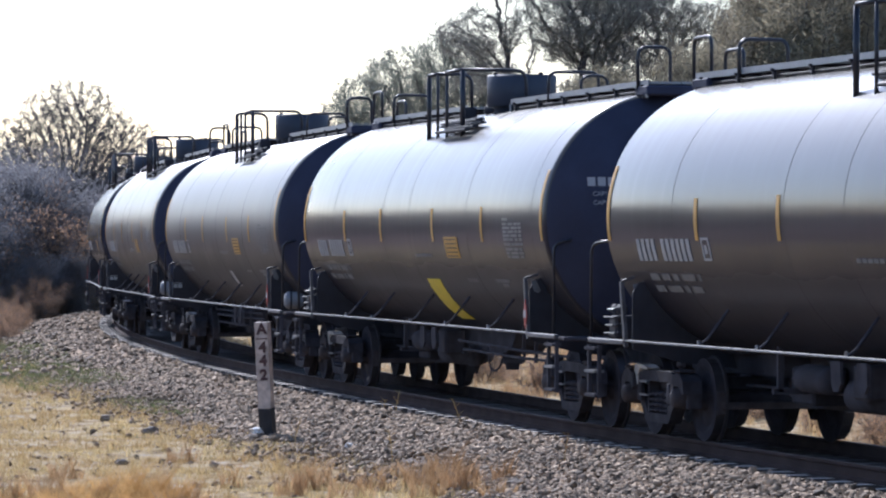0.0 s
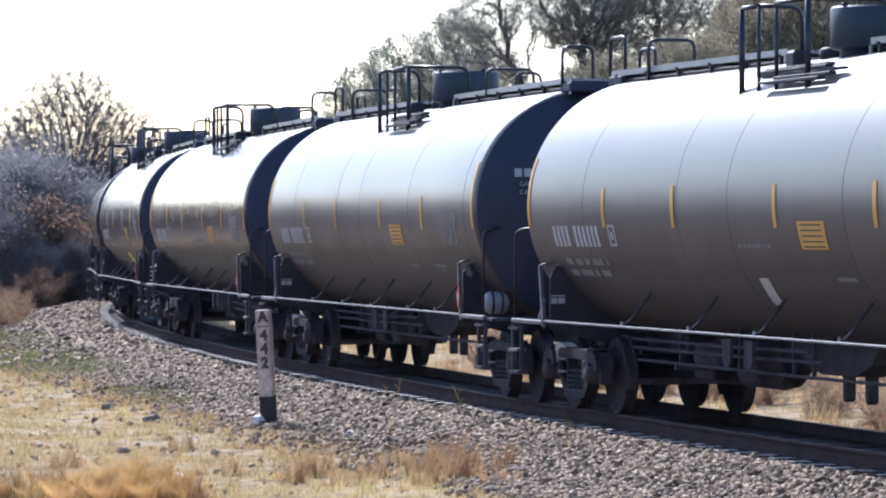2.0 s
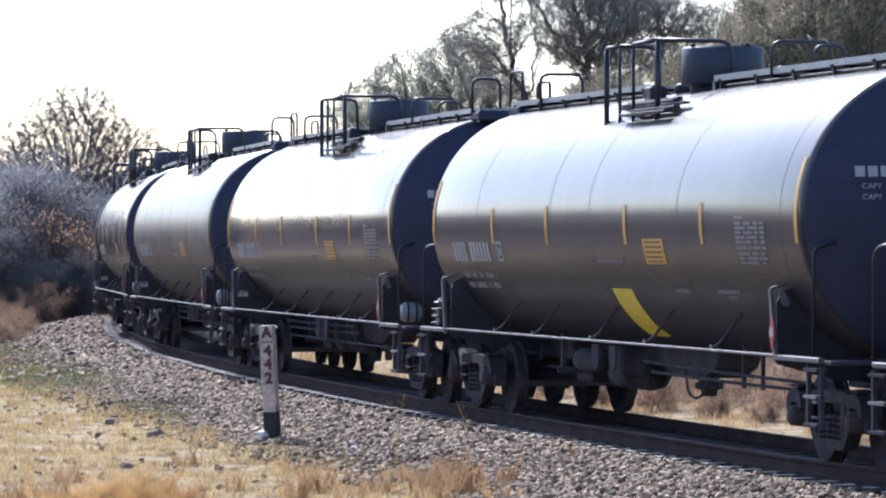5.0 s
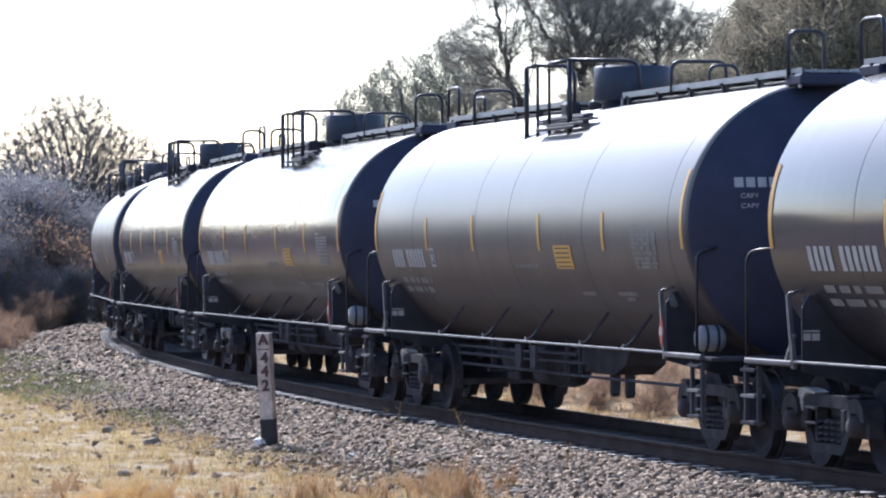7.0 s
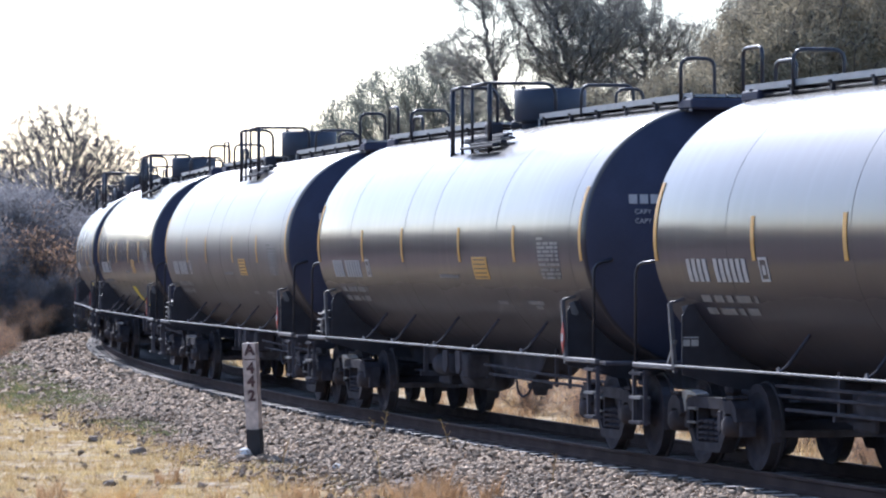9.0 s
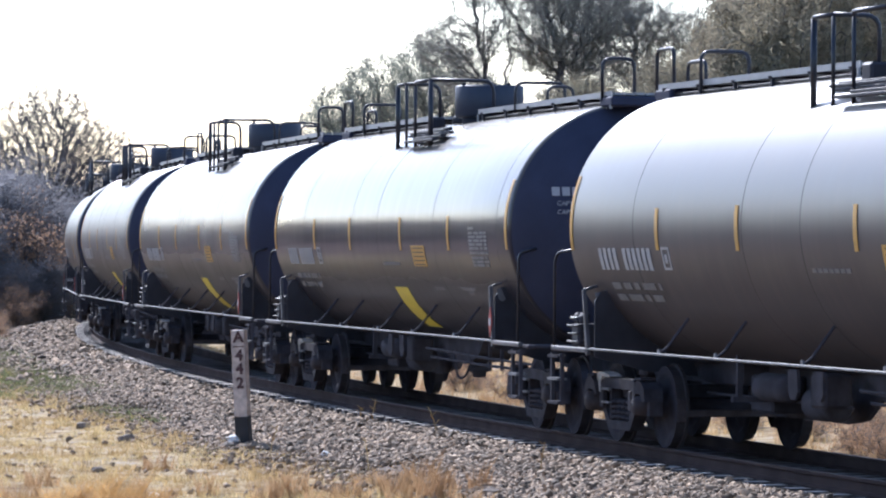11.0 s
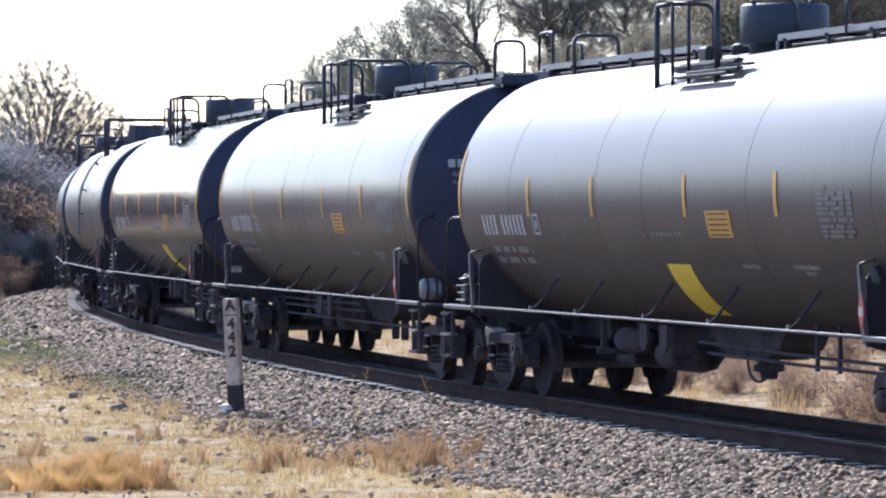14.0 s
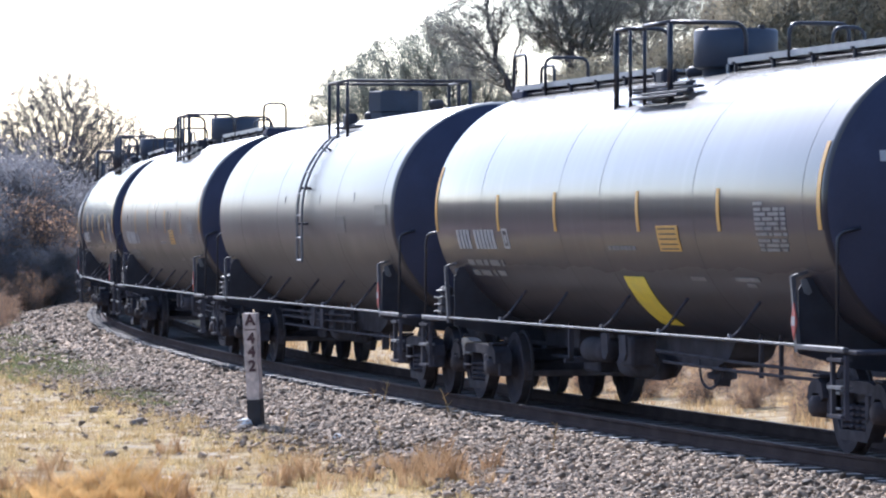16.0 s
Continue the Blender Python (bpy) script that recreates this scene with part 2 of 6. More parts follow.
M_LEAF = foliage("olive_leaf", (0.39, 0.34, 0.23), (0.29, 0.26, 0.195), 0.45)
M_LEAF_DARK = foliage("dark_leaf", (0.31, 0.30, 0.255), (0.24, 0.23, 0.205), 0.45)
M_HAIR = foliage("bare_twig_ends", (0.13, 0.12, 0.125), (0.10, 0.095, 0.10), 0.3)
M_LEAF_GREY = foliage("grey_leaf", (0.33, 0.32, 0.325), (0.27, 0.262, 0.265), 0.5, vary=0.12)
M_LEAF_SCRUB = foliage("brown_scrub_leaf", (0.22, 0.165, 0.14), (0.15, 0.12, 0.11), 0.4)
M_LEAF_BROWN = foliage("dry_leaf", (0.52, 0.34, 0.215), (0.38, 0.25, 0.165), 0.6)
M_LEAF_MID = foliage("grey_green_leaf", (0.31, 0.315, 0.255), (0.24, 0.245, 0.205), 0.45)
M_STRAW = foliage("dry_grass", (0.60, 0.465, 0.23), (0.44, 0.31, 0.15), 0.45, scale=0.5)
M_STRAW_FAR = foliage("pale_brown_grass", (0.60, 0.44, 0.22), (0.42, 0.27, 0.15), 0.45, scale=0.5)
M_GREEN = foliage("green_weed", (0.18, 0.21, 0.095), (0.22, 0.20, 0.11), 0.4, scale=0.8)


def ground_material():
    m = bpy.data.materials.new("dry_ground")
    m.use_nodes = True
    nt = m.node_tree
    n, link = nt.nodes, nt.links.new
    b = n["Principled BSDF"]
    b.inputs["Roughness"].default_value = 0.95
    b.inputs["Specular IOR Level"].default_value = 0.2
    at = n.new("ShaderNodeAttribute")
    at.attribute_name = "gravel"
    co = n.new("ShaderNodeTexCoord")

    def noise_tex(s, d):
        x = n.new("ShaderNodeTexNoise")
        x.inputs["Scale"].default_value, x.inputs["Detail"].default_value = s, d
        link(co.outputs["Object"], x.inputs["Vector"])
        return x

    def ramp(source, stops):
        r = n.new("ShaderNodeValToRGB")
        while len(r.color_ramp.elements) < len(stops):
            r.color_ramp.elements.new(0.5)
        for e, (p, c) in zip(r.color_ramp.elements, stops):
            e.position, e.color = p, (*c, 1)
        link(source, r.inputs[0])
        return r.outputs[0]

    patch, mid, fine = noise_tex(0.22, 4), noise_tex(2.3, 8), noise_tex(22, 6)
    grass = ramp(mid.outputs["Fac"], [(0.3, (0.17, 0.115, 0.075)), (0.41, (0.32, 0.22, 0.115)), (0.5, (0.48, 0.355, 0.175)), (0.58, (0.50, 0.395, 0.24)), (0.67, (0.53, 0.435, 0.32))])
    stony = ramp(fine.outputs["Fac"], [(0.3, (0.10, 0.083, 0.07)), (0.5, (0.20, 0.168, 0.142)), (0.7, (0.30, 0.255, 0.22))])
    mix = n.new("ShaderNodeMix")
    mix.data_type = "RGBA"
    edge = n.new("ShaderNodeMath")
    edge.operation = "MULTIPLY_ADD"
    edge.inputs[1].default_value, edge.inputs[2].default_value = 0.9, -0.45
    link(mid.outputs["Fac"], edge.inputs[0])
    add = n.new("ShaderNodeMath")
    add.use_clamp = True
    link(at.outputs["Fac"], add.inputs[0])
    link(edge.outputs[0], add.inputs[1])
    link(add.outputs[0], mix.inputs["Factor"])
    wild = n.new("ShaderNodeAttribute")
    wild.attribute_name = "wild"
    earth = ramp(mid.outputs["Fac"], [(0.3, (0.08, 0.05, 0.047)), (0.5, (0.155, 0.093, 0.083)), (0.7, (0.26, 0.16, 0.135))])
    outer = n.new("ShaderNodeMix")
    outer.data_type = "RGBA"
    link(wild.outputs["Fac"], outer.inputs["Factor"])
    link(grass, outer.inputs["A"])
    link(earth, outer.inputs["B"])
    link(outer.outputs["Result"], mix.inputs["A"])
    link(stony, mix.inputs["B"])
    shade = n.new("ShaderNodeHueSaturation")
    vr = n.new("ShaderNodeMapRange")
    vr.inputs["To Min"].default_value, vr.inputs["To Max"].default_value = 0.75, 1.2
    link(patch.outputs["Fac"], vr.inputs["Value"])
    link(vr.outputs[0], shade.inputs["Value"])
    link(mix.outputs["Result"], shade.inputs["Color"])
    link(shade.outputs[0], b.inputs["Base Color"])
    bp = n.new("ShaderNodeBump")
    bp.inputs["Strength"].default_value, bp.inputs["Distance"].default_value = 0.9, 0.07
    link(fine.outputs["Fac"], bp.inputs["Height"])
    link(bp.outputs[0], b.inputs["Normal"])
    return m


M_GROUND = ground_material()

# ---- the line of the track: one arc, s metres back from a point beside the camera's view, lat towards the camera ----
CX, CY, RADIUS = 464.29, 161.23, 474.784
ANG0 = math.atan2(38.0 - CY, 5.778 - CX)


def on_track(s, lat=0.0, z=0.0):
    a = ANG0 - s / RADIUS
    return Vector((CX + (RADIUS + lat) * math.cos(a), CY + (RADIUS + lat) * math.sin(a), z))


def s_lat(x, y):
    a = math.atan2(y - CY, x - CX) - ANG0
    a = (a + math.pi) % (2 * math.pi) - math.pi
    return -a * RADIUS, math.hypot(x - CX, y - CY) - RADIUS


def along(s):
    """The heading at s towards smaller s, the way the train goes, in degrees about z."""
    a, b = on_track(s + 0.5), on_track(s - 0.5)
    return math.degrees(math.atan2(b.y - a.y, b.x - a.x))


def ground_z(lat, x=0.0, y=0.0):
    e = abs(lat)
    prof = ((0.0, -0.24), (0.78, -0.26), (0.9, -0.36), (1.24, -0.36), (1.4, -0.28), (1.9, -0.26), (3.3, -0.43), (6.0, -0.5), (14.0, -0.5), (30.0, -0.35), (5000.0, -0.35))
    if lat < 0:
        prof = ((0.0, -0.24), (1.25, -0.255), (1.6, -0.3), (2.2, -0.44), (3.0, -0.5), (5.0, -0.42), (12.0, -0.15), (30.0, 0.2), (5000.0, 0.4))
    z = prof[-1][1]
    for (a, za), (b, zb) in zip(prof, prof[1:]):
        if a <= e < b:
            k = (e - a) / (b - a)
            z = za + (zb - za) * k
            break
    near = math.hypot(x, y)
    if near < 32 and lat > 6:
        z += 1.0 * min((32 - near) / 18, 1)          # the rise on which the camera stands
    if e > 2.8:
        z += 0.05 * noise.noise((x * 0.7, y * 0.7, 0.3)) * min((e - 2.8) / 2, 1)
        z += 0.10 * noise.noise((x * 0.12, y * 0.12, 4.3)) * min((e - 2.8) / 8, 1)
    return z


def part(name, bm, material, parent, label="", smooth=False):
    """One mesh object under a thing or a part."""
    me = bpy.data.meshes.new(name)
    bm.to_mesh(me)
    bm.free()
    me.materials.append(material)
    if smooth:
        me.shade_smooth()
    ob = new(name, me)
    ob.parent = parent
    if label:
        tagged(ob, label)
    return ob


def raw(name, verts, faces, material, parent=None, smooth=False):
    me = bpy.data.meshes.new(name)
    me.from_pydata(verts, [], faces)
    me.materials.append(material)
    if smooth:
        me.shade_smooth()
    ob = new(name, me)
    ob.parent = parent
    return ob


def empty(name):
    return new(name)


# shapes that are added to a bmesh
def add_box(bm, lo, hi, bevel=0.0):
    r = bmesh.ops.create_cube(bm, size=1.0)
    c, d = (Vector(lo) + Vector(hi)) / 2, Vector(hi) - Vector(lo)
    for v in r["verts"]:
        v.co = Vector((v.co.x * d.x, v.co.y * d.y, v.co.z * d.z)) + c
    if bevel:
        edges = list({e for v in r["verts"] for e in v.link_edges})
        bmesh.ops.bevel(bm, geom=edges, offset=bevel, segments=1, affect="EDGES")


def add_tube(bm, pts, r, sides=8, caps=True):
    """A round bar through the points."""
    pts = [Vector(p) for p in pts]
    rings = []
    for i, p in enumerate(pts):
        d = (pts[min(i + 1, len(pts) - 1)] - pts[max(i - 1, 0)]).normalized()
        u = d.orthogonal().normalized() if i == 0 else (last - d * last.dot(d)).normalized()
        last = u
        w = d.cross(u)
        rings.append([bm.verts.new(p + (u * math.cos(a) + w * math.sin(a)) * r)
                      for a in (2 * math.pi * k / sides for k in range(sides))])
    for a, b in zip(rings, rings[1:]):
        for k in range(sides):
            bm.faces.new((a[k], a[(k + 1) % sides], b[(k + 1) % sides], b[k]))
    if caps:
        bm.faces.new(rings[0][::-1])
        bm.faces.new(rings[-1])


def add_prism(bm, outline, depth, place):
    """An outline in 2D, given a depth; place turns (u, v, w) into a point."""
    front = [bm.verts.new(place(u, v, -depth / 2)) for u, v in outline]
    back = [bm.verts.new(place(u, v, depth / 2)) for u, v in outline]
    bm.faces.new(front[::-1])
    bm.faces.new(back)
    n = len(outline)
    for k in range(n):
        bm.faces.new((front[k], front[(k + 1) % n], back[(k + 1) % n], back[k]))


def add_lathe(bm, profile, sides, place, close=True):
    """A profile of (radius, height) turned about an axis; place turns (a, b, h) into a point."""
    rings = []
    for r, h in profile:
        if r < 1e-5:
            rings.append([bm.verts.new(place(0, 0, h))])
        else:
            rings.append([bm.verts.new(place(r * math.cos(t), r * math.sin(t), h))
                          for t in (2 * math.pi * k / sides for k in range(sides))])
    for a, b in zip(rings, rings[1:]):
        for k in range(sides):
            q = (k + 1) % sides
            if len(a) == 1 and len(b) > 1:
                bm.faces.new((a[0], b[q], b[k]))
            elif len(b) == 1 and len(a) > 1:
                bm.faces.new((a[k], a[q], b[0]))
            elif len(a) > 1:
                bm.faces.new((a[k], a[q], b[q], b[k]))


def rounded(points, r, n=4):
    """A path with its corners rounded."""
    pts = [Vector(p) for p in points]
    out = [pts[0]]
    for a, b, c in zip(pts, pts[1:], pts[2:]):
        d1, d2 = (a - b), (c - b)
        k = min(r, d1.length * 0.45, d2.length * 0.45)
        p, q = b + d1.normalized() * k, b + d2.normalized() * k
        out += [p * (1 - t) ** 2 + b * 2 * t * (1 - t) + q * t * t for t in (i / n for i in range(n + 1))]
    return out + [pts[-1]]


# ---- ground ----
def build_ground():
    lats = [-460, -400, -300, -200, -140, -100, -70, -50, -38, -30, -24, -19, -15, -12, -10, -8.5, -7, -6, -5, -4.2, -3.6,
            -3, -2.4, -1.9, -1.6, -1.42, 0, 0.78, 0.9, 1.4, 1.5, 1.6, 1.9, 2.1, 2.4, 2.7, 3.0, 3.3, 3.6, 4.0, 4.4, 4.8, 5.3, 5.8, 6.4, 7, 7.7, 8.5, 9.5, 10.5, 12,
            14, 17, 20, 25, 32, 40, 60, 90, 150, 300, 600, 1200, 2500, 4500]
    verts, gravel, wild = [], [], []
    total = 2 * math.pi
    # stations along the arc: dense where the camera looks, wide elsewhere, once round the full circle
    st = list(np.arange(-60, 160, 0.8)) + list(np.arange(160, 400, 6)) + list(np.arange(400, total * RADIUS - 400, 30)) + \
        list(np.arange(total * RADIUS - 400, total * RADIUS - 62, 8))
    for s in st:
        for lat in lats:
            p = on_track(s, lat)
            z = ground_z(lat, p.x, p.y)
            verts.append((p.x, p.y, z))
            e = abs(lat)
            gravel.append(max(0.0, min(1.0, (4.1 - e) / 0.9)) if lat > 0 else max(0.0, min(1.0, (2.0 - e) / 0.5)))
            w = (e - 8.5) / 3 if lat > 0 else (e - 16.0) / 5
            w += 0.8 * min(max((s - 84) / 14, 0), 1) if lat > 3.4 and s < 400 else 0
            w += min(max((37.0 - p.y) / 4, 0), 1) if e > 3.5 and -60 < s < 60 else 0
            w += (-p.x / p.y - 0.117) / 0.03 if p.y > 37 and lat > 4 and s < 400 else 0
            wild.append(max(0.0, min(1.0, w)))
    n, m = len(lats), len(st)
    faces = [(i * n + j, i * n + j + 1, ((i + 1) % m) * n + j + 1, ((i + 1) % m) * n + j) for i in range(m) for j in range(n - 1)]
    ob = raw("ground", verts, faces, M_GROUND, smooth=True)
    at = ob.data.attributes.new("gravel", "FLOAT", "POINT")
    at.data.foreach_set("value", gravel)
    at = ob.data.attributes.new("wild", "FLOAT", "POINT")
    at.data.foreach_set("value", wild)
    tagged(ob, "dry straw-coloured grass and bare earth beside the railway", "ground", kind="structure")


build_ground()


# ---- track ----
def build_track():
    track = empty("railway_track")
    tagged(track, "curved railway track on grey stone ballast", "railway track", kind="structure")
    prof = [(-0.07, -0.165), (0.07, -0.165), (0.07, -0.153), (0.012, -0.13), (0.010, -0.045), (0.036, -0.035), (0.036, -0.004),
            (0.030, 0.0), (-0.030, 0.0), (-0.036, -0.004), (-0.036, -0.035), (-0.010, -0.045), (-0.012, -0.13), (-0.07, -0.153)]
    for side in (1, -1):
        st = list(np.arange(-140, 300, 1.5))
        verts = [tuple(on_track(s, side * 0.7525 + u, v)) for s in st for u, v in prof]
        n = len(prof)
        faces = [(i * n + k, i * n + (k + 1) % n, (i + 1) * n + (k + 1) % n, (i + 1) * n + k)
                 for i in range(len(st) - 1) for k in range(n)]
        ob = raw("rail", verts, faces, M_RAIL, track)
        ob.data.materials.append(M_RAILTOP)
        for f in ob.data.polygons:
            if f.index % n in (6, 7, 8):
                f.material_index = 1
        tagged(ob, "rusty steel rail with a worn bright head")
    # concrete sleeper: end tops pale as if sunlit, the rest coloured dark for shade
    bm = bmesh.new()
    cuts = ((-1.215, 0.05), (-0.98, 0.05), (-0.9, 0.034), (0.9, 0.034), (0.98, 0.05), (1.215, 0.05))
    rings = [[bm.verts.new((x, y, z - 0.2)) for x, z in ((-0.13, -0.2), (-0.11, top), (0.11, top), (0.13, -0.2))] for y, top in cuts]
    for p, q in zip(rings, rings[1:]):
        for k in range(4):
            bm.faces.new((p[k], p[(k + 1) % 4], q[(k + 1) % 4], q[k]))
    bm.faces.new(rings[0])
    bm.faces.new(rings[-1][::-1])
    bmesh.ops.recalc_face_normals(bm, faces=bm.faces)
    me = bpy.data.meshes.new("sleeper")
    bm.to_mesh(me)
    bm.free()
    me.materials.append(M_SLEEPER)
    me.materials.append(M_SLEEPER_SHADED)
    for f in me.polygons:
        f.material_index = 0 if abs(f.center.y) > 1.0 and f.normal.z > 0.5 else 1
    rnd = random.Random(4)
    for i in range(300):
        s = -34 + i * 0.585
        ob = new("sleeper", me)
        ob.parent = track
        ob.matrix_basis = Matrix.Translation(on_track(s, rnd.uniform(-0.02, 0.02), rnd.uniform(-0.006, 0.006))) @ \
            pose(0, 0, 0, 0, 0, along(s) + rnd.uniform(-0.6, 0.6))
    return track


build_track()

# ---- tank car: x forward, the side that faces the camera at y < 0, rail heads at z = 0 ----
TANK_R, TANK_Z, TANK_A, HEAD = 1.52, 2.466, 7.66, 0.66
CAR_L, BOGIE = 18.096, 7.25
KNUCKLE, CROWN = 0.12, 2.2         # radii of the dished heads


def on_tank(l, deg, side=-1, out=0.0):
    """A point on the tank's shell, deg above the horizontal through its axis."""
    a = radians(deg)
    return Vector((l, side * (TANK_R + out) * math.cos(a), TANK_Z + (TANK_R + out) * math.sin(a)))


def on_head(lat, z, end=1, out=0.0):
    q = lat * lat + (z - TANK_Z) ** 2
    return Vector((end * (TANK_A + HEAD - CROWN + math.sqrt(max(CROWN ** 2 - q, 0)) + out), -lat, z))


def add_decal(bm, l0, l1, d0, d1, side=-1, out=0.004, thick=0.004, slope=0.0):
    """A thin plate on the shell between two stations and two angles; slope shifts its lower edge along the car."""
    n = max(1, int(abs(d1 - d0) / 4))
    rows = []
    for i in range(n + 1):
        k = i / n
        d = d0 + (d1 - d0) * k
        rows.append([bm.verts.new(on_tank(l + slope * (1 - k), d, side, o)) for l in (l0, l1) for o in (out, out + thick)])
    for a, b in zip(rows, rows[1:]):
        for q in ((1, 3), (3, 2), (2, 0), (0, 1)):
            bm.faces.new((a[q[0]], a[q[1]], b[q[1]], b[q[0]]))
    bm.faces.new((rows[0][0], rows[0][1], rows[0][3], rows[0][2]))
    bm.faces.new((rows[-1][0], rows[-1][2], rows[-1][3], rows[-1][1]))


def build_tank(car, material):
    bm = bmesh.new()
    head = []
    edge = math.asin((TANK_R - KNUCKLE) / (CROWN - KNUCKLE))
    for k in range(9):
        a = edge * k / 8
        head.append((CROWN * math.sin(a), HEAD - CROWN + CROWN * math.cos(a)))
    for k in range(1, 7):
        a = (math.pi / 2 - edge) * (1 - k / 6)
        head.append((TANK_R - KNUCKLE + KNUCKLE * math.cos(a), KNUCKLE * math.sin(a)))
    prof = [(r, -TANK_A - x) for r, x in head] + [(TANK_R, -TANK_A + 2 * TANK_A * k / 6) for k in range(1, 6)] + [(r, TANK_A + x) for r, x in head[::-1]]
    add_lathe(bm, prof, 96, lambda a, b, h: Vector((h, b, TANK_Z + a)))
    bmesh.ops.recalc_face_normals(bm, faces=bm.faces)
    ob = part("tank", bm, material, car, "glossy black steel tank with domed ends", smooth=True)
    # the domed ends take the colour with their shade in it
    ob.data.materials.append(M_HEAD)
    for f in ob.data.polygons:
        f.material_index = 1 if abs(f.center.x) > TANK_A + 0.1 else 0
    return ob


def bogie_part(car, end):
    bm = bmesh.new()
    for y in (-0.98, 0.98):
        def flat(u, v, w, y=y):
            return Vector((u, y + w, v))
        top = [(-1.14, 0.55), (-0.98, 0.66), (-0.45, 0.75), (0.45, 0.75), (0.98, 0.66), (1.14, 0.55), (0.95, 0.53), (0.42, 0.63),
               (-0.42, 0.63), (-0.95, 0.53)]
        add_prism(bm, top, 0.16, flat)
        low = [(-0.72, 0.50), (-0.46, 0.22), (-0.40, 0.17), (0.40, 0.17), (0.46, 0.22), (0.72, 0.50), (0.60, 0.55), (0.36, 0.27),
               (-0.36, 0.27), (-0.60, 0.55)]
        add_prism(bm, low, 0.15, flat)
        for e in (-1, 1):
            add_box(bm, (e * 0.36 - 0.03, y - 0.06, 0.25), (e * 0.36 + 0.03, y + 0.06, 0.65))
            add_box(bm, (e * 1.10 - 0.05, y - 0.08, 0.36), (e * 1.10 + 0.05, y + 0.08, 0.58), 0.01)
            add_box(bm, (e * 0.70 - 0.05, y - 0.08, 0.40), (e * 0.70 + 0.05, y + 0.08, 0.58), 0.01)
    add_box(bm, (-0.2, -0.95, 0.52), (0.2, 0.95, 0.68), 0.03)
    for y in (-1, 1):
        for e in (-1, 1):
            # rounded jaws over the bearings, brake-hanger lugs on the frame's outer face
            add_prism(bm, [(e * 0.68, 0.56), (e * 0.74, 0.70), (e * 0.86, 0.75), (e * 1.0, 0.74), (e * 1.12, 0.66), (e * 1.16, 0.52), (e * 1.06, 0.52),
                           (e * 0.98, 0.60), (e * 0.80, 0.60), (e * 0.76, 0.52)], 0.22, lambda u, v, w, y=y: Vector((u, y * 1.01 + w, v)))
            add_box(bm, (e * 0.52 - 0.05, y * 1.07 - 0.03, 0.40), (e * 0.52 + 0.05, y * 1.07 + 0.03, 0.62), 0.01)
    bmesh.ops.recalc_face_normals(bm, faces=bm.faces)
    bogie = part("bogie", bm, M_BOGIE, car, "dark cast steel bogie frame")
    bogie.matrix_basis = pose(end * BOGIE, 0, 0)
    for x in (-0.89, 0.89):
        bm = bmesh.new()
        for y in (-1, 1):
            add_lathe(bm, [(0.0, 0.11), (0.09, 0.11), (0.13, 0.05), (0.30, 0.03), (0.37, 0.065), (0.455, 0.065), (0.455, -0.035),
                           (0.485, -0.04), (0.485, -0.07), (0.37, -0.07), (0.30, -0.02), (0.12, -0.06), (0.0, -0.06)], 28,
                      lambda a, b, h, y=y: Vector((a, y * (0.735 + h), b)))
        add_lathe(bm, [(0.0, -1.1), (0.075, -1.1), (0.075, -0.8), (0.09, -0.7), (0.085, 0.7), (0.075, 0.8), (0.075, 1.1), (0.0, 1.1)], 12,
                  lambda a, b, h: Vector((a, h, b)))
        bmesh.ops.recalc_face_normals(bm, faces=bm.faces)
        w = part("wheelset", bm, M_WHEEL, bogie, "pair of worn steel wheels on an axle")
        w.data.materials.append(M_TYRE)
        for f in w.data.polygons:
            f.material_index = 1 if min(math.hypot(w.data.vertices[k].co.x, w.data.vertices[k].co.z) for k in f.vertices) > 0.44 else 0
        w.matrix_basis = pose(x, 0, 0.457)
        for y in (-1, 1):
            bm = bmesh.new()
            add_lathe(bm, [(0.0, 0.16), (0.07, 0.16), (0.105, 0.13), (0.12, 0.0), (0.12, -0.08)], 14,
                      lambda a, b, h, y=y, x=x: Vector((x + a, y * (1.02 + h), 0.47 + b)))
            bmesh.ops.recalc_face_normals(bm, faces=bm.faces)
            part("bearing_cap", bm, M_RUST, bogie, "round axle bearing cap", True)
    for y in (-1, 1):
        for x in (-0.9, 0.9):
            bm = bmesh.new()
            add_box(bm, (x - 0.12, y * 1.03 - 0.09, 0.752), (x + 0.12, y * 1.03 + 0.09, 0.785), 0.01)
            part("adapter_pad", bm, M_BOGIE, bogie)
    if end < 0:
        # the frame's leading shoulder, glint put into its colour, a hanger down its edge
        for y in (-1, 1):
            bm = bmesh.new()
            add_prism(bm, [(-0.80, 0.70), (-0.78, 0.79), (-0.66, 0.81), (-0.45, 0.80), (-0.30, 0.77), (-0.32, 0.755), (-0.58, 0.755), (-0.67, 0.69), (-0.66, 0.58),
                           (-0.71, 0.57), (-0.76, 0.63)], 0.15, lambda u, v, w, y=y: Vector((u, y * 1.0 + w, v)))
            bmesh.ops.recalc_face_normals(bm, faces=bm.faces)
            part("frame_shoulder", bm, M_GLINT, bogie, "shoulder of the bogie frame with its glint in the colour")
    for y in (-1, 1):
        for z in (0.62, 0.47):
            bm = bmesh.new()
            add_box(bm, (-0.50, y * 1.09 - 0.02, z - 0.012), (-0.22, y * 1.09 + 0.02, z + 0.012))
            part("frame_rung", bm, M_DULL, bogie)
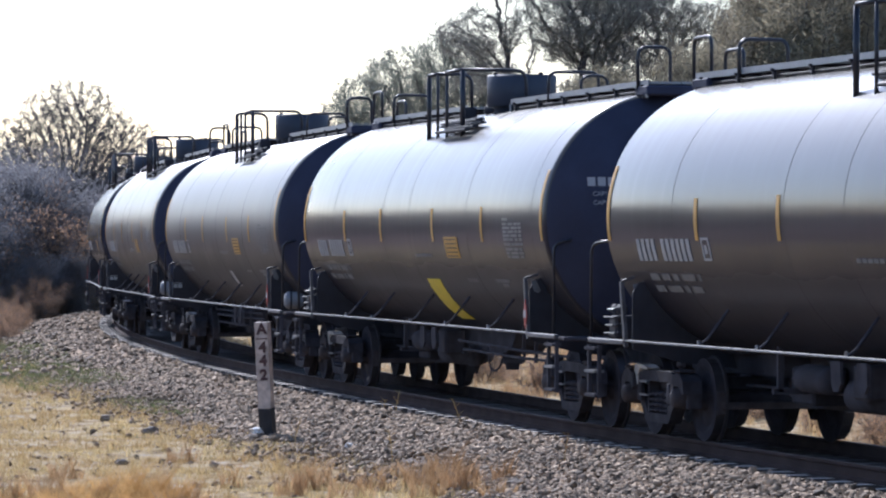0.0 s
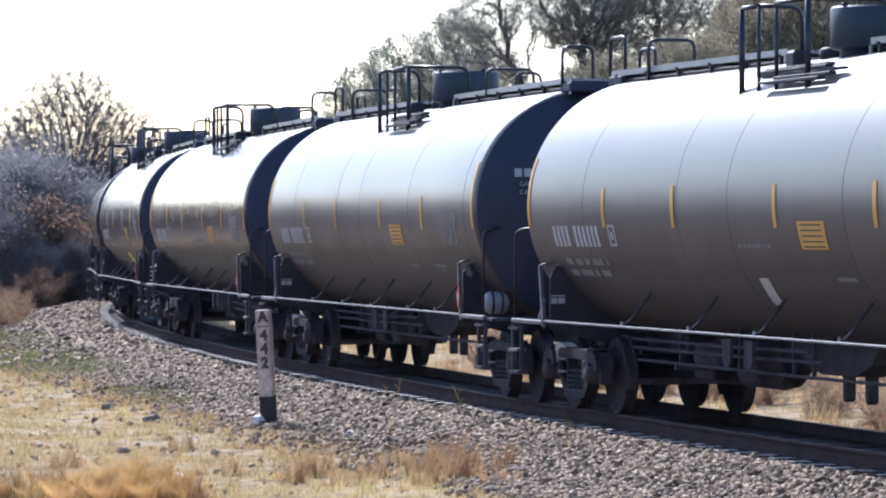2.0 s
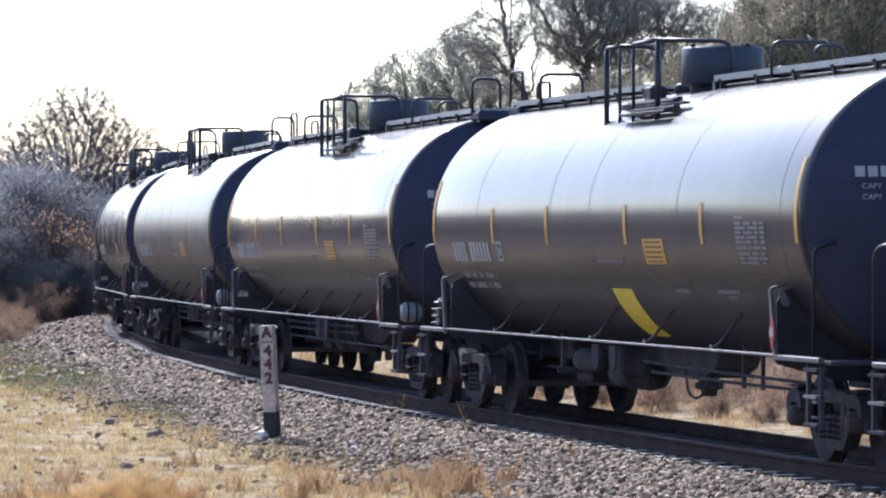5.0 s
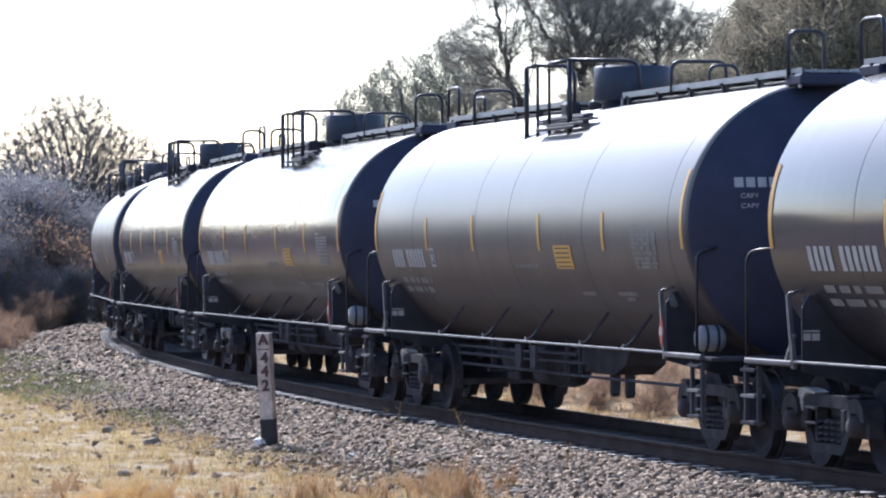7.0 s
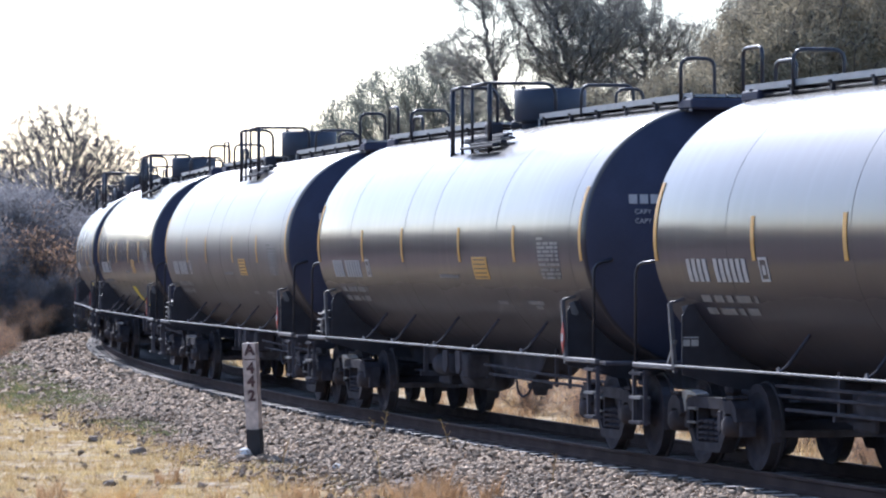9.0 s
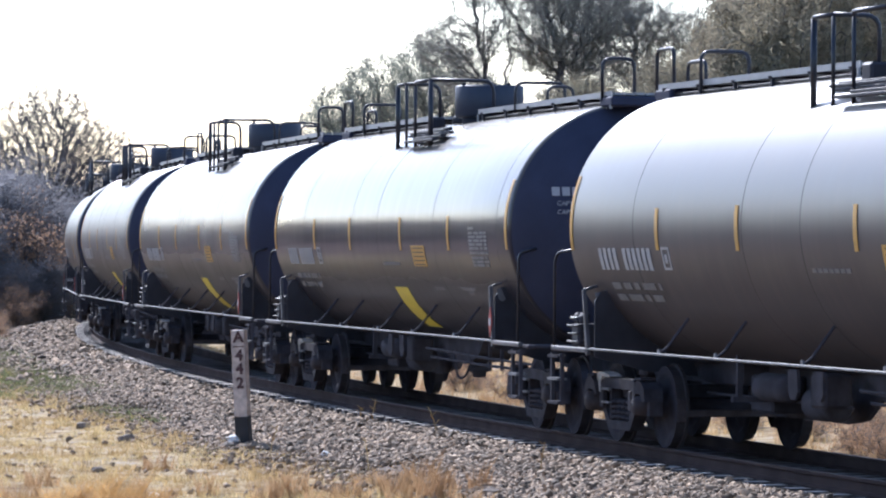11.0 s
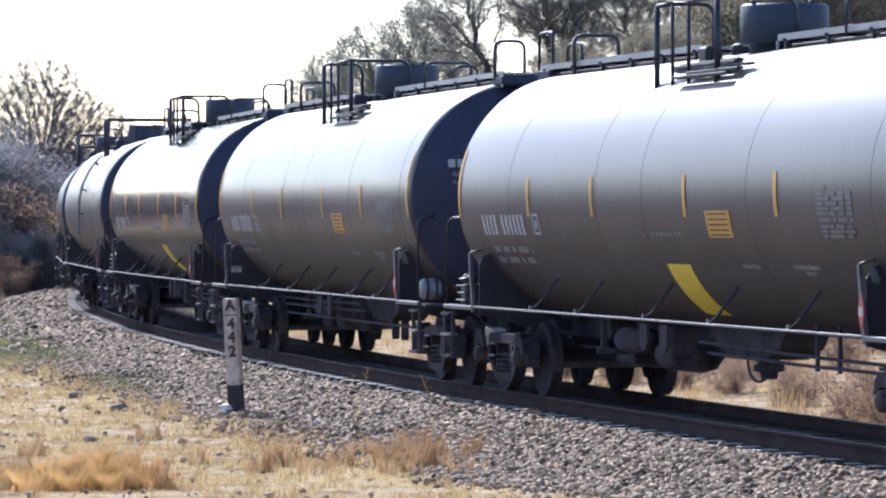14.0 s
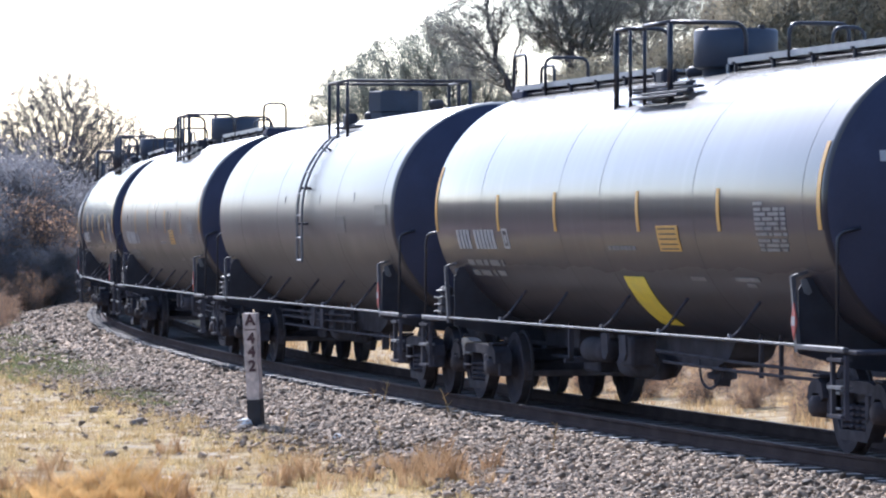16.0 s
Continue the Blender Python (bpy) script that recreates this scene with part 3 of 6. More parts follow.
    for y in (-0.98, 0.98):
        for x in (-0.26, -0.09, 0.09, 0.26):
            bm = bmesh.new()
            pts = [(x + 0.065 * math.cos(k * 0.9), y + 0.065 * math.sin(k * 0.9), 0.26 + 0.25 * k / 29) for k in range(30)]
            add_tube(bm, pts, 0.018, 4)
            part("coil_spring", bm, M_UNDER, bogie)
    for x in (-1.32, 1.32):
        bm = bmesh.new()
        add_box(bm, (x - 0.04, -0.75, 0.36), (x + 0.04, 0.75, 0.44), 0.01)
        for y in (-0.74, 0.74):
            add_box(bm, (x - 0.05 if x > 0 else x - 0.03, y - 0.05, 0.30), (x + 0.03 if x > 0 else x + 0.05, y + 0.05, 0.56), 0.01)
        part("brake_beam", bm, M_RUST, bogie)
    return bogie


def hoop(car, a, b, top, r=0.022, label="", corner=0.12):
    bm = bmesh.new()
    a, b = Vector(a), Vector(b)
    add_tube(bm, rounded([a, (a.x, a.y, top), (b.x, b.y, top), b], corner), r, 8)
    return part("grab_hoop", bm, M_PIPE, car, label or "black bent steel grab hoop", True)


TABS = ((-1.0, 7.6, 11.8), (2.1, 6.0, 11.0), (4.9, 6.4, 11.2))
PATCHES = ((3.45, 4.2, -10.5, -1.8), (6.55, 7.4, -6.5, 4.0))


def ladder_and_railing(car):
    """The top gear of the odd car: a boxed railing round the manway and a ladder down the shell."""
    for y in (-0.95, 0.95):
        for l in (-0.15, 0.6, 1.4):
            bm = bmesh.new()
            z0 = TANK_Z + math.sqrt(TANK_R ** 2 - y * y) - 0.03
            add_tube(bm, [(l, y, z0), (l, y, 4.5)], 0.026, 8)
            part("railing_post", bm, M_BLACK, car, smooth=True)
    for l in (-0.15, 1.4):
        bm = bmesh.new()
        add_tube(bm, [(l, -0.95, 4.5), (l, 0.95, 4.5)], 0.022, 8)
        part("cross_rail", bm, M_BLACK, car, smooth=True)
    for y in (-0.95, 0.95):
        bm = bmesh.new()
        add_tube(bm, [(-0.15, y, 4.5), (1.4, y, 4.5)], 0.022, 8)
        part("top_rail", bm, M_BLACK, car, smooth=True)
        for k in range(3):
            bm = bmesh.new()
            yy = y * 0.78 + (k - 1) * 0.09
            add_box(bm, (-0.25, yy - 0.035, 3.80), (1.5, yy + 0.035, 3.83))
            part("platform_slat", bm, M_BLACK, car)
    path = [on_tank(0, d, -1, 0.09) for d in range(48, -1, -6)] + [Vector((0, -(TANK_R + 0.09), z)) for z in (2.1, 1.74)]
    bm = bmesh.new()
    for l in (0.72, 1.14):
        add_tube(bm, [p + Vector((l, 0, 0)) for p in path], 0.02, 6)
    ladder = part("ladder", bm, M_DULL, car, "dull grey steel ladder curved down the shell")
    d = 0.0
    for p, q in zip(path, path[1:]):
        seg = (q - p).length
        while d < seg:
            c = p + (q - p) * (d / seg)
            bm = bmesh.new()
            add_tube(bm, [c + Vector((0.72, 0, 0)), c + Vector((1.14, 0, 0))], 0.015, 6)
            part("rung", bm, M_GREYSTEEL, ladder)
            d += 0.34
        d -= seg
    for deg in (40, 15, -5):
        for l in (0.72, 1.14):
            bm = bmesh.new()
            add_tube(bm, [on_tank(l, deg, -1, -0.01), on_tank(l, deg, -1, 0.09)], 0.02, 6)
            part("ladder_bracket", bm, M_BLACK, ladder)
    # short brackets, drawn as pale highlight ticks, and repainted patches on the shell
    tank = [o for o in car.children if o.name.split(".")[0] == "tank"][0]
    for l, d0, d1 in TABS:
        bm = bmesh.new()
        add_decal(bm, l - 0.025, l + 0.025, d0, d1)
        part("weld_tab", bm, M_DRUM, tank)
    for l0, l1, d0, d1 in PATCHES:
        bm = bmesh.new()
        add_decal(bm, l0, l1, d0, d1)
        part("repaint_patch", bm, M_PATCH, tank, "pale repainted patch")


STENCIL = ((-1.46, -1.29, 1.385, 1.40), (-1.46, -1.385, 1.30, 1.37), (-1.37, -1.29, 1.30, 1.37))     # bars (y0, y1, z0, z1) on the rear web


def build_car(kind="a"):
    """kind a: hand brake at the rear; b: air drum at the front, long pipes below; odd: boxed railing and side ladder."""
    grey = kind == "odd"
    car = empty("tank_car")
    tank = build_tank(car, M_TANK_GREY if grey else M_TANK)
    # circumferential seams
    for l in (-5.3, -1.7, 0.03, 3.55, 7.1):
        bm = bmesh.new()
        add_lathe(bm, [(TANK_R - 0.004, l - 0.008), (TANK_R + 0.0015, l - 0.005), (TANK_R + 0.0015, l + 0.005), (TANK_R - 0.004, l + 0.008)], 96,
                  lambda a, b, h: Vector((h, b, TANK_Z + a)))
        bmesh.ops.recalc_face_normals(bm, faces=bm.faces)
        part("weld_seam", bm, M_DARK, tank)
    # handrails low along both sides, with their brackets
    for side in (-1, 1):
        y = side * 1.51
        bm = bmesh.new()
        add_box(bm, (-6.95, y - 0.018, 1.078), (6.95, y + 0.018, 1.103), 0.005)
        part("side_rail", bm, M_SILL, car, "worn grey steel rail along the side")
        for l in (-3.72, -1.3, 0.91, 3.46, 5.3) if kind == "b" else (-4.38, -2.5, 0.1, 2.32, 4.8):
            bm = bmesh.new()
            q = on_tank(l, -41, side, 0.0)
            add_tube(bm, [(l, y, 1.095), (l - 0.02, y - side * 0.1, 1.165), (q.x - 0.1, q.y, q.z)], 0.016, 6)
            part("rail_bracket", bm, M_UNDER, car)
            bm = bmesh.new()
            add_prism(bm, [(l - 0.05, 1.10), (l + 0.05, 1.10), (l + 0.012, 1.15), (l - 0.03, 1.15)], 0.02, lambda u, v, w, y=y: Vector((u, y + w, v)))
            part("bracket_foot", bm, M_SILL, car)
        for end in (-1, 1):
            # body bolster web and its end post
            bm = bmesh.new()
            out = [(1.47, 1.0), (1.47, 1.62), (1.40, 1.74), (1.20, 1.76)]
            arc = [(TANK_R * math.cos(radians(d)) + 0.0, TANK_Z + TANK_R * math.sin(radians(d))) for d in range(-30, -86, -8)]
            out += arc + [(0.25, 0.78), (0.9, 0.85)]
            add_prism(bm, out, 0.03, lambda u, v, w, e=end, s=side: Vector((e * 6.85 + w, s * u, v)))
            bmesh.ops.recalc_face_normals(bm, faces=bm.faces)
            part("bolster_web", bm, M_BLACK, car, "black steel bolster plate under the tank")
            bm = bmesh.new()
            xb, xt = end * 6.96, end * 6.96 - 0.17
            add_prism(bm, [(xb - 0.04, 1.02), (xb + 0.04, 1.02), (xt + 0.03, 1.75), (xt - 0.03, 1.75)], 0.04, lambda u, v, w, y=y: Vector((u, y + w, v)))
            add_prism(bm, [(y, 1.735), (y, 1.765), (y - side * 0.16, 1.81), (y - side * 0.16, 1.78)], 0.06, lambda u, v, w, x=xt: Vector((x + w, u, v)))
            bmesh.ops.recalc_face_normals(bm, faces=bm.faces)
            part("end_post", bm, M_ENDSILL, car, "grey steel post at the bolster's edge")
            # end step plate, hoop rail, and steps
            bm = bmesh.new()
            add_box(bm, (min(end * 6.98, end * 8.35), y - 0.03, 1.045), (max(end * 6.98, end * 8.35), y + 0.03, 1.10), 0.01)
            part("end_sill", bm, M_ENDSILL, car, "worn grey end sill plate")
            bm = bmesh.new()
            add_box(bm, (end * 8.2 - 0.3, min(side * 0.3, side * 1.46), 1.03), (end * 8.2 + 0.3, max(side * 0.3, side * 1.46), 1.07), 0.008)
            part("end_platform", bm, M_UNDER, car)
            bm = bmesh.new()
            q = on_head(1.22, 2.22, end)
            q.y = side * 1.22
            add_tube(bm, rounded([(end * (7.85 if end > 0 else 8.6), side * 1.42, 1.05), (end * (7.85 if end > 0 else 8.6), side * 1.42, 2.17), (q.x, q.y, q.z)], 0.16), 0.018, 8)
            part("end_handrail", bm, M_PIPE, car, "black bent handrail at the car's end", True)
            for x in (7.98, 8.36):
                bm = bmesh.new()
                add_box(bm, (end * x - 0.025, y - 0.02, 0.42), (end * x + 0.025, y + 0.02, 1.02))
                part("step_hanger", bm, M_UNDER, car)
            for z in (0.45, 0.72, 0.98):
                bm = bmesh.new()
                add_box(bm, (end * 8.17 - 0.2, y - 0.06, z - 0.015), (end * 8.17 + 0.2, y + 0.06, z + 0.015))
                # the middle tread's highlight is given by a paler paint
                part("step", bm, M_SILL if z == 0.72 else M_UNDER, car, "worn steel step")
    # centre sills and couplers
    for end in (-1, 1):
        bm = bmesh.new()
        add_box(bm, (min(end * 5.4, end * 8.55), -0.22, 0.72), (max(end * 5.4, end * 8.55), 0.22, 1.02), 0.02)
        part("stub_sill", bm, M_UNDER, car)
        bm = bmesh.new()
        add_box(bm, (min(end * 8.55, end * 8.86), -0.10, 0.78), (max(end * 8.55, end * 8.86), 0.10, 0.96), 0.03)
        add_box(bm, (min(end * 8.82, end * 9.10), -0.19 if end > 0 else 0.0, 0.70), (max(end * 8.82, end * 9.10), 0.0 if end > 0 else 0.19, 1.02), 0.04)
        part("coupler", bm, M_RUST, car, "rusty knuckle coupler")
        bm = bmesh.new()
        add_tube(bm, rounded([(end * 8.5, end * 0.45, 0.85), (end * 8.75, end * 0.42, 0.6), (end * 9.05, end * 0.1, 0.5)], 0.2), 0.03, 7)
        part("brake_hose", bm, M_DARK, car, "black rubber brake hose", True)
        # tank saddle on the sill
        bm = bmesh.new()
        out = [(TANK_R * 0.995 * math.cos(radians(d)), TANK_Z + TANK_R * 0.995 * math.sin(radians(d))) for d in range(-125, -54, 10)]
        out += [(0.4, 0.95), (-0.4, 0.95)]
        add_prism(bm, out, 1.6, lambda u, v, w, e=end: Vector((e * 7.0 + w, u, v)))
        bmesh.ops.recalc_face_normals(bm, faces=bm.faces)
        part("tank_saddle", bm, M_UNDER, car)
        bogie_part(car, end)
    if grey:
        ladder_and_railing(car)
    else:
        # running board along the top
        for a, b in ((-8.1, -1.5), (1.08, 8.1)):
            bm = bmesh.new()
            for k in range(5):
                y = -0.3 + k * 0.13
                add_box(bm, (a, y, 4.065), (b, y + 0.11, 4.095))
            part("running_board", bm, M_BOARD, car, "grey steel walkway boards along the top")
            for y in (-0.325, 0.365):
                bm = bmesh.new()
                add_box(bm, (a, y - 0.006, 4.045), (b, y + 0.006, 4.115))
                part("board_edge", bm, M_BOARD, car)
            n = 6
            for k in range(n):
                l = a + 0.25 + (b - a - 0.5) * k / (n - 1)
                bm = bmesh.new()
                add_box(bm, (l - 0.025, -0.335, 3.9), (l + 0.025, -0.30, 4.064))
                add_box(bm, (l - 0.025, 0.30, 3.9), (l + 0.025, 0.335, 4.064))
                add_box(bm, (l - 0.025, -0.36, 4.035), (l + 0.025, 0.36, 4.064))
                part("board_bracket", bm, M_BLACK, car)
            for l in (a + 0.03, b - 0.03):
                for y in (-0.34, 0.37):
                    bm = bmesh.new()
                    add_box(bm, (l - 0.02, y - 0.012, 3.9), (l + 0.02, y + 0.012, 4.044))
                    part("board_leg", bm, M_BOARD, car)
            bm = bmesh.new()
            add_tube(bm, [(a + 0.1, -0.28, 3.99), (b - 0.1, -0.28, 3.99)], 0.018, 6)
            part("board_pipe", bm, M_PIPE, car)
        # end plates that carry the board over the heads
        for end in (-1, 1):
            bm = bmesh.new()
            add_box(bm, (min(end * 7.6, end * 8.15), -0.36, 3.93), (max(end * 7.6, end * 8.15), 0.36, 4.05), 0.02)
            part("board_end", bm, M_HEAD, car)
        hoop(car, (-8.25, -0.3, 4.0), (-7.62, -0.3, 4.0), 4.52)
        hoop(car, (-8.2, 0.06, 4.0), (-7.55, 0.06, 4.0), 4.38)
        hoop(car, (-6.5, -0.35, 4.0), (-6.5, 0.22, 4.0), 4.43)
        hoop(car, (7.7, -0.35, 4.0), (7.7, 0.05, 4.0), 4.52)
        hoop(car, (3.2, -0.33, 4.0), (3.2, 0.34, 4.0), 4.40)
        hoop(car, (3.8, -0.05, 4.0), (3.8, 0.3, 4.0), 4.33, 0.02)
        # manway platform and its railing in two bays, with the way in between them
        for y, z, l0, l1 in ((-1.06, 3.69, -0.2, 1.65), (-0.97, 3.735, 0.0, 1.75), (-0.88, 3.78, -0.7, 1.85), (-0.78, 3.83, -1.1, 1.1), (-0.68, 3.86, -1.1, 0.9)):
            bm = bmesh.new()
            add_box(bm, (l0, y - 0.04, z - 0.016), (l1, y + 0.04, z + 0.016), 0.006)
            part("platform_slat", bm, M_BLACK, car)
        for l, r in ((-1.09, 0.034), (-0.53, 0.022), (0.04, 0.022), (1.02, 0.034)):
            bm = bmesh.new()
            z0 = TANK_Z + math.sqrt(TANK_R ** 2 - 0.98 ** 2) - 0.03
            add_tube(bm, [(l, -0.98, z0), (l, -0.98, 4.50)], r, 8)
            part("railing_post", bm, M_PIPE, car, smooth=True)
        for l0, l1, y1, low in ((-1.09, -0.53, -0.5, 3.9), (0.04, 1.02, -0.1, 4.0)):
            bm = bmesh.new()
            add_tube(bm, rounded([(l0, -0.98, 4.46), (l0, -0.98, 4.51), (l1, -0.98, 4.51)], 0.07), 0.024, 8)
            add_tube(bm, rounded([(l1, -0.98, 4.51), (l1, y1, 4.51), (l1, y1, low)], 0.16), 0.024, 8)
            part("railing", bm, M_PIPE, car, "black steel pipe railing beside the manway", True)
    bm = bmesh.new()
    lid = 4.38 if grey else 4.47
    if grey:
        add_lathe(bm, [(0.0, lid), (0.40, lid), (0.42, lid - 0.02), (0.42, 4.06), (0.39, 4.045), (0.39, 3.85)], 8, lambda a, b, h: Vector((0.35 + a, b, h)))
    else:
        add_lathe(bm, [(0.0, lid), (0.45, lid), (0.475, lid - 0.02), (0.475, 4.05), (0.45, 4.03), (0.38, 4.02), (0.37, 3.88)], 40, lambda a, b, h: Vector((0.35 + a, b, h)))
    bmesh.ops.recalc_face_normals(bm, faces=bm.faces)
    dome = part("manway_dome", bm, M_DOME, car, "dark blue-black steel manway housing")
    for f in dome.data.polygons:
        f.use_smooth = abs(f.normal.z) < 0.3 and not grey
    for a in (-1.2, 0.4, 2.3):
        bm = bmesh.new()
        x, y = 0.35 + 0.43 * math.cos(a), 0.43 * math.sin(a)
        add_box(bm, (x - 0.03, y - 0.03, lid - 0.01), (x + 0.03, y + 0.03, lid + 0.03), 0.008)
        part("lid_clamp", bm, M_BLACK, dome)
    bm = bmesh.new()
    add_box(bm, (-0.62, -0.66, 3.84), (-0.34, -0.46, 4.05), 0.03)
    part("valve_box", bm, M_BLACK, car)
    for l, y, h, r in ((-0.4, -0.2, 4.08, 0.15), (1.3, 0.45, 4.22, 0.12)):
        bm = bmesh.new()
        add_lathe(bm, [(0.0, h), (r * 0.7, h), (r, h - 0.03), (r, h - 0.11), (r * 0.8, h - 0.13), (r * 0.8, 3.85)], 16,
                  lambda a, b, z, l=l, y=y: Vector((l + a, y + b, z)))
        bmesh.ops.recalc_face_normals(bm, faces=bm.faces)
        part("relief_valve", bm, M_BLACK, car, smooth=True)
    # under the tank: skid and outlet
    bm = bmesh.new()
    add_prism(bm, [(-1.65, 1.0), (-1.0, 0.70), (-0.6, 0.65), (0.4, 0.655), (0.9, 0.79), (1.15, 1.0)], 0.5, lambda u, v, w: Vector((u, w, v)))
    bmesh.ops.recalc_face_normals(bm, faces=bm.faces)
    part("outlet_skid", bm, M_UNDER, car, "black steel skid round the bottom outlet")
    if kind == "a":
        bm = bmesh.new()
        add_lathe(bm, [(0.0, 0.43), (0.09, 0.43), (0.10, 0.50), (0.17, 0.52), (0.17, 0.58), (0.12, 0.60), (0.12, 0.66)], 16,
                  lambda a, b, h: Vector((-0.16 + a, b, h)))
        bmesh.ops.recalc_face_normals(bm, faces=bm.faces)
        part("bottom_outlet", bm, M_UNDER, car, smooth=True)
        bm = bmesh.new()
        add_tube(bm, rounded([(0.7, -0.55, 0.82), (0.82, -0.56, 0.52), (1.1, -0.56, 0.44), (1.45, -0.56, 0.51), (1.5, -0.5, 0.72)], 0.15), 0.016, 6)
        part("drain_hose", bm, M_UNDER, car, smooth=True)
    else:
        for l in (-0.48, 0.21):
            bm = bmesh.new()
            add_prism(bm, [(l - 0.07, 0.66), (l + 0.07, 0.66), (l + 0.06, 0.40), (l, 0.36), (l - 0.06, 0.40)], 0.1, lambda u, v, w: Vector((u, w, v)))
            bmesh.ops.recalc_face_normals(bm, faces=bm.faces)
            part("outlet_guard", bm, M_UNDER, car)
    pipes = (((-0.5, 0.83), (5.9, 0.76)), ((-0.2, 0.715), (5.9, 0.68))) if kind == "a" else (((-6.1, 0.90), (0.2, 0.91)), ((-6.1, 0.80), (0.6, 0.81)), ((-5.8, 0.66), (6.0, 0.66)))
    for (l0, z0), (l1, z1) in pipes:
        bm = bmesh.new()
        add_tube(bm, [(l0, -0.68, z0), ((l0 + l1) / 2, -0.68, (z0 + z1) / 2 - 0.012), (l1, -0.68, z1)], 0.02, 6)
        part("brake_pipe", bm, M_UNDER, car, "thin black brake pipe below the tank")
    for l in ((3.32, 3.98) if kind == "a" else (-2.05, -0.28, 0.36)):
        bm = bmesh.new()
        add_box(bm, (l - 0.02, -0.70, 0.64), (l + 0.02, -0.66, 1.16))
        part("pipe_hanger", bm, M_UNDER, car)
    for l, y, r, half, z in ((-3.6, -0.45, 0.15, 0.45, 0.76), (-2.5, -0.3, 0.17, 0.38, 0.62), (-2.3, 0.5, 0.13, 0.35, 0.78)):
        bm = bmesh.new()
        add_lathe(bm, [(0.0, -half), (r * 0.8, -half), (r, -half + 0.06), (r, half - 0.06), (r * 0.8, half), (0.0, half)], 18,
                  lambda a, b, h, l=l, y=y, z=z: Vector((l + h, y + a, z + b)))
        bmesh.ops.recalc_face_normals(bm, faces=bm.faces)
        part("brake_cylinder", bm, M_UNDER, car, smooth=True)
    for y, z in ((-0.35, 0.62), (0.4, 0.66)):
        bm = bmesh.new()
        add_tube(bm, [(-6.2, y, z), (-1.6, y, z)], 0.017, 6)
        part("brake_rod", bm, M_UNDER, car)
    # dark plate added behind the rods to close the gap, and levers
    bm = bmesh.new()
    add_prism(bm, [(-6.1, 1.0), (-6.1, 0.50), (-5.2, 0.40), (-2.9, 0.40), (-2.4, 0.46), (-1.9, 0.72), (-1.6, 1.0)], 0.05, lambda u, v, w: Vector((u, 0.12 + w, v)))
    bmesh.ops.recalc_face_normals(bm, faces=bm.faces)
    part("brake_rigging", bm, M_UNDER, car, "dark plate added to close the gap under the tank")
    for lo, hi in (((-4.9, -0.3, 0.46), (-4.2, 0.1, 0.86)), ((-2.2, -0.6, 0.60), (-1.75, -0.3, 0.96))):
        bm = bmesh.new()
        add_box(bm, lo, hi, 0.03)
        part("valve_box", bm, M_UNDER, car)
    for l in (-1.85, -1.1):
        bm = bmesh.new()
        add_prism(bm, [(l - 0.14, 1.0), (l + 0.14, 1.0), (l + 0.16, 0.78), (l + 0.08, 0.70), (l - 0.06, 0.70), (l - 0.12, 0.78)], 0.03, lambda u, v, w: Vector((u, -0.9 + w, v)))
        bmesh.ops.recalc_face_normals(bm, faces=bm.faces)
        part("lever_plate", bm, M_UNDER, car)
    bm = bmesh.new()
    add_box(bm, (-4.43, -0.68, 0.58), (-4.37, 0.5, 0.64))
    for y in (-0.6, 0.42):
        add_box(bm, (-4.43, y - 0.03, 0.6), (-4.37, y + 0.03, 1.12))
    part("rod_hanger", bm, M_UNDER, car)
    # air drum at the front end, or hand brake at the rear end, and the placard on the front post
    if kind == "b":
        bm = bmesh.new()
        add_lathe(bm, [(0.0, -0.15), (0.10, -0.15), (0.14, -0.10), (0.14, 0.10), (0.10, 0.15), (0.0, 0.15)], 20,
                  lambda a, b, h: Vector((7.6 + a, -1.2 + h, 1.25 + b)))
        bmesh.ops.recalc_face_normals(bm, faces=bm.faces)
        drum = part("air_drum", bm, M_DRUM, car, "white air drum on the end platform", True)
        for h in (-0.06, 0.06):
            bm = bmesh.new()
            add_lathe(bm, [(0.14, h - 0.015), (0.147, h - 0.015), (0.147, h + 0.015), (0.14, h + 0.015)], 20,
                      lambda a, b, q: Vector((7.6 + a, -1.2 + q, 1.25 + b)))
            part("drum_strap", bm, M_BLACK, drum)
        bm = bmesh.new()
        add_prism(bm, [(-6.95, 1.14), (-7.0, 1.14), (-7.28, 1.06), (-7.22, 1.06)], 0.03, lambda u, v, w: Vector((u, -1.5 + w, v + (0.22 if u > -7.1 else 0.0))))
        part("sill_brace", bm, M_SILL, car)
        bm = bmesh.new()
        for y0, y1, z0, z1 in STENCIL:
            add_box(bm, (-6.835, y0, z0), (-6.829, y1, z1))
        part("web_stencil", bm, M_WHITE, car, "small white stencil on the bolster plate")
    else:
        bm = bmesh.new()
        add_box(bm, (-7.75, -1.47, 1.1), (-7.48, -1.2, 1.36), 0.03)
        add_box(bm, (-7.88, -1.42, 1.15), (-7.74, -1.25, 1.28), 0.02)
        gear = part("hand_brake_gear", bm, M_BLACK, car, "black hand brake gear box")
        for z, x0, x1 in ((1.16, -7.85, -7.4), (1.25, -7.8, -7.45), (1.34, -7.86, -7.42), (1.43, -7.72, -7.5)):
            bm = bmesh.new()
            add_tube(bm, rounded([(x0, -1.40, z - 0.05), (x0, -1.5, z), (x1, -1.5, z), (x1, -1.38, z + 0.03)], 0.05), 0.011, 6)
            part("brake_lever", bm, M_DULL if z > 1.4 else M_BLACK, gear)
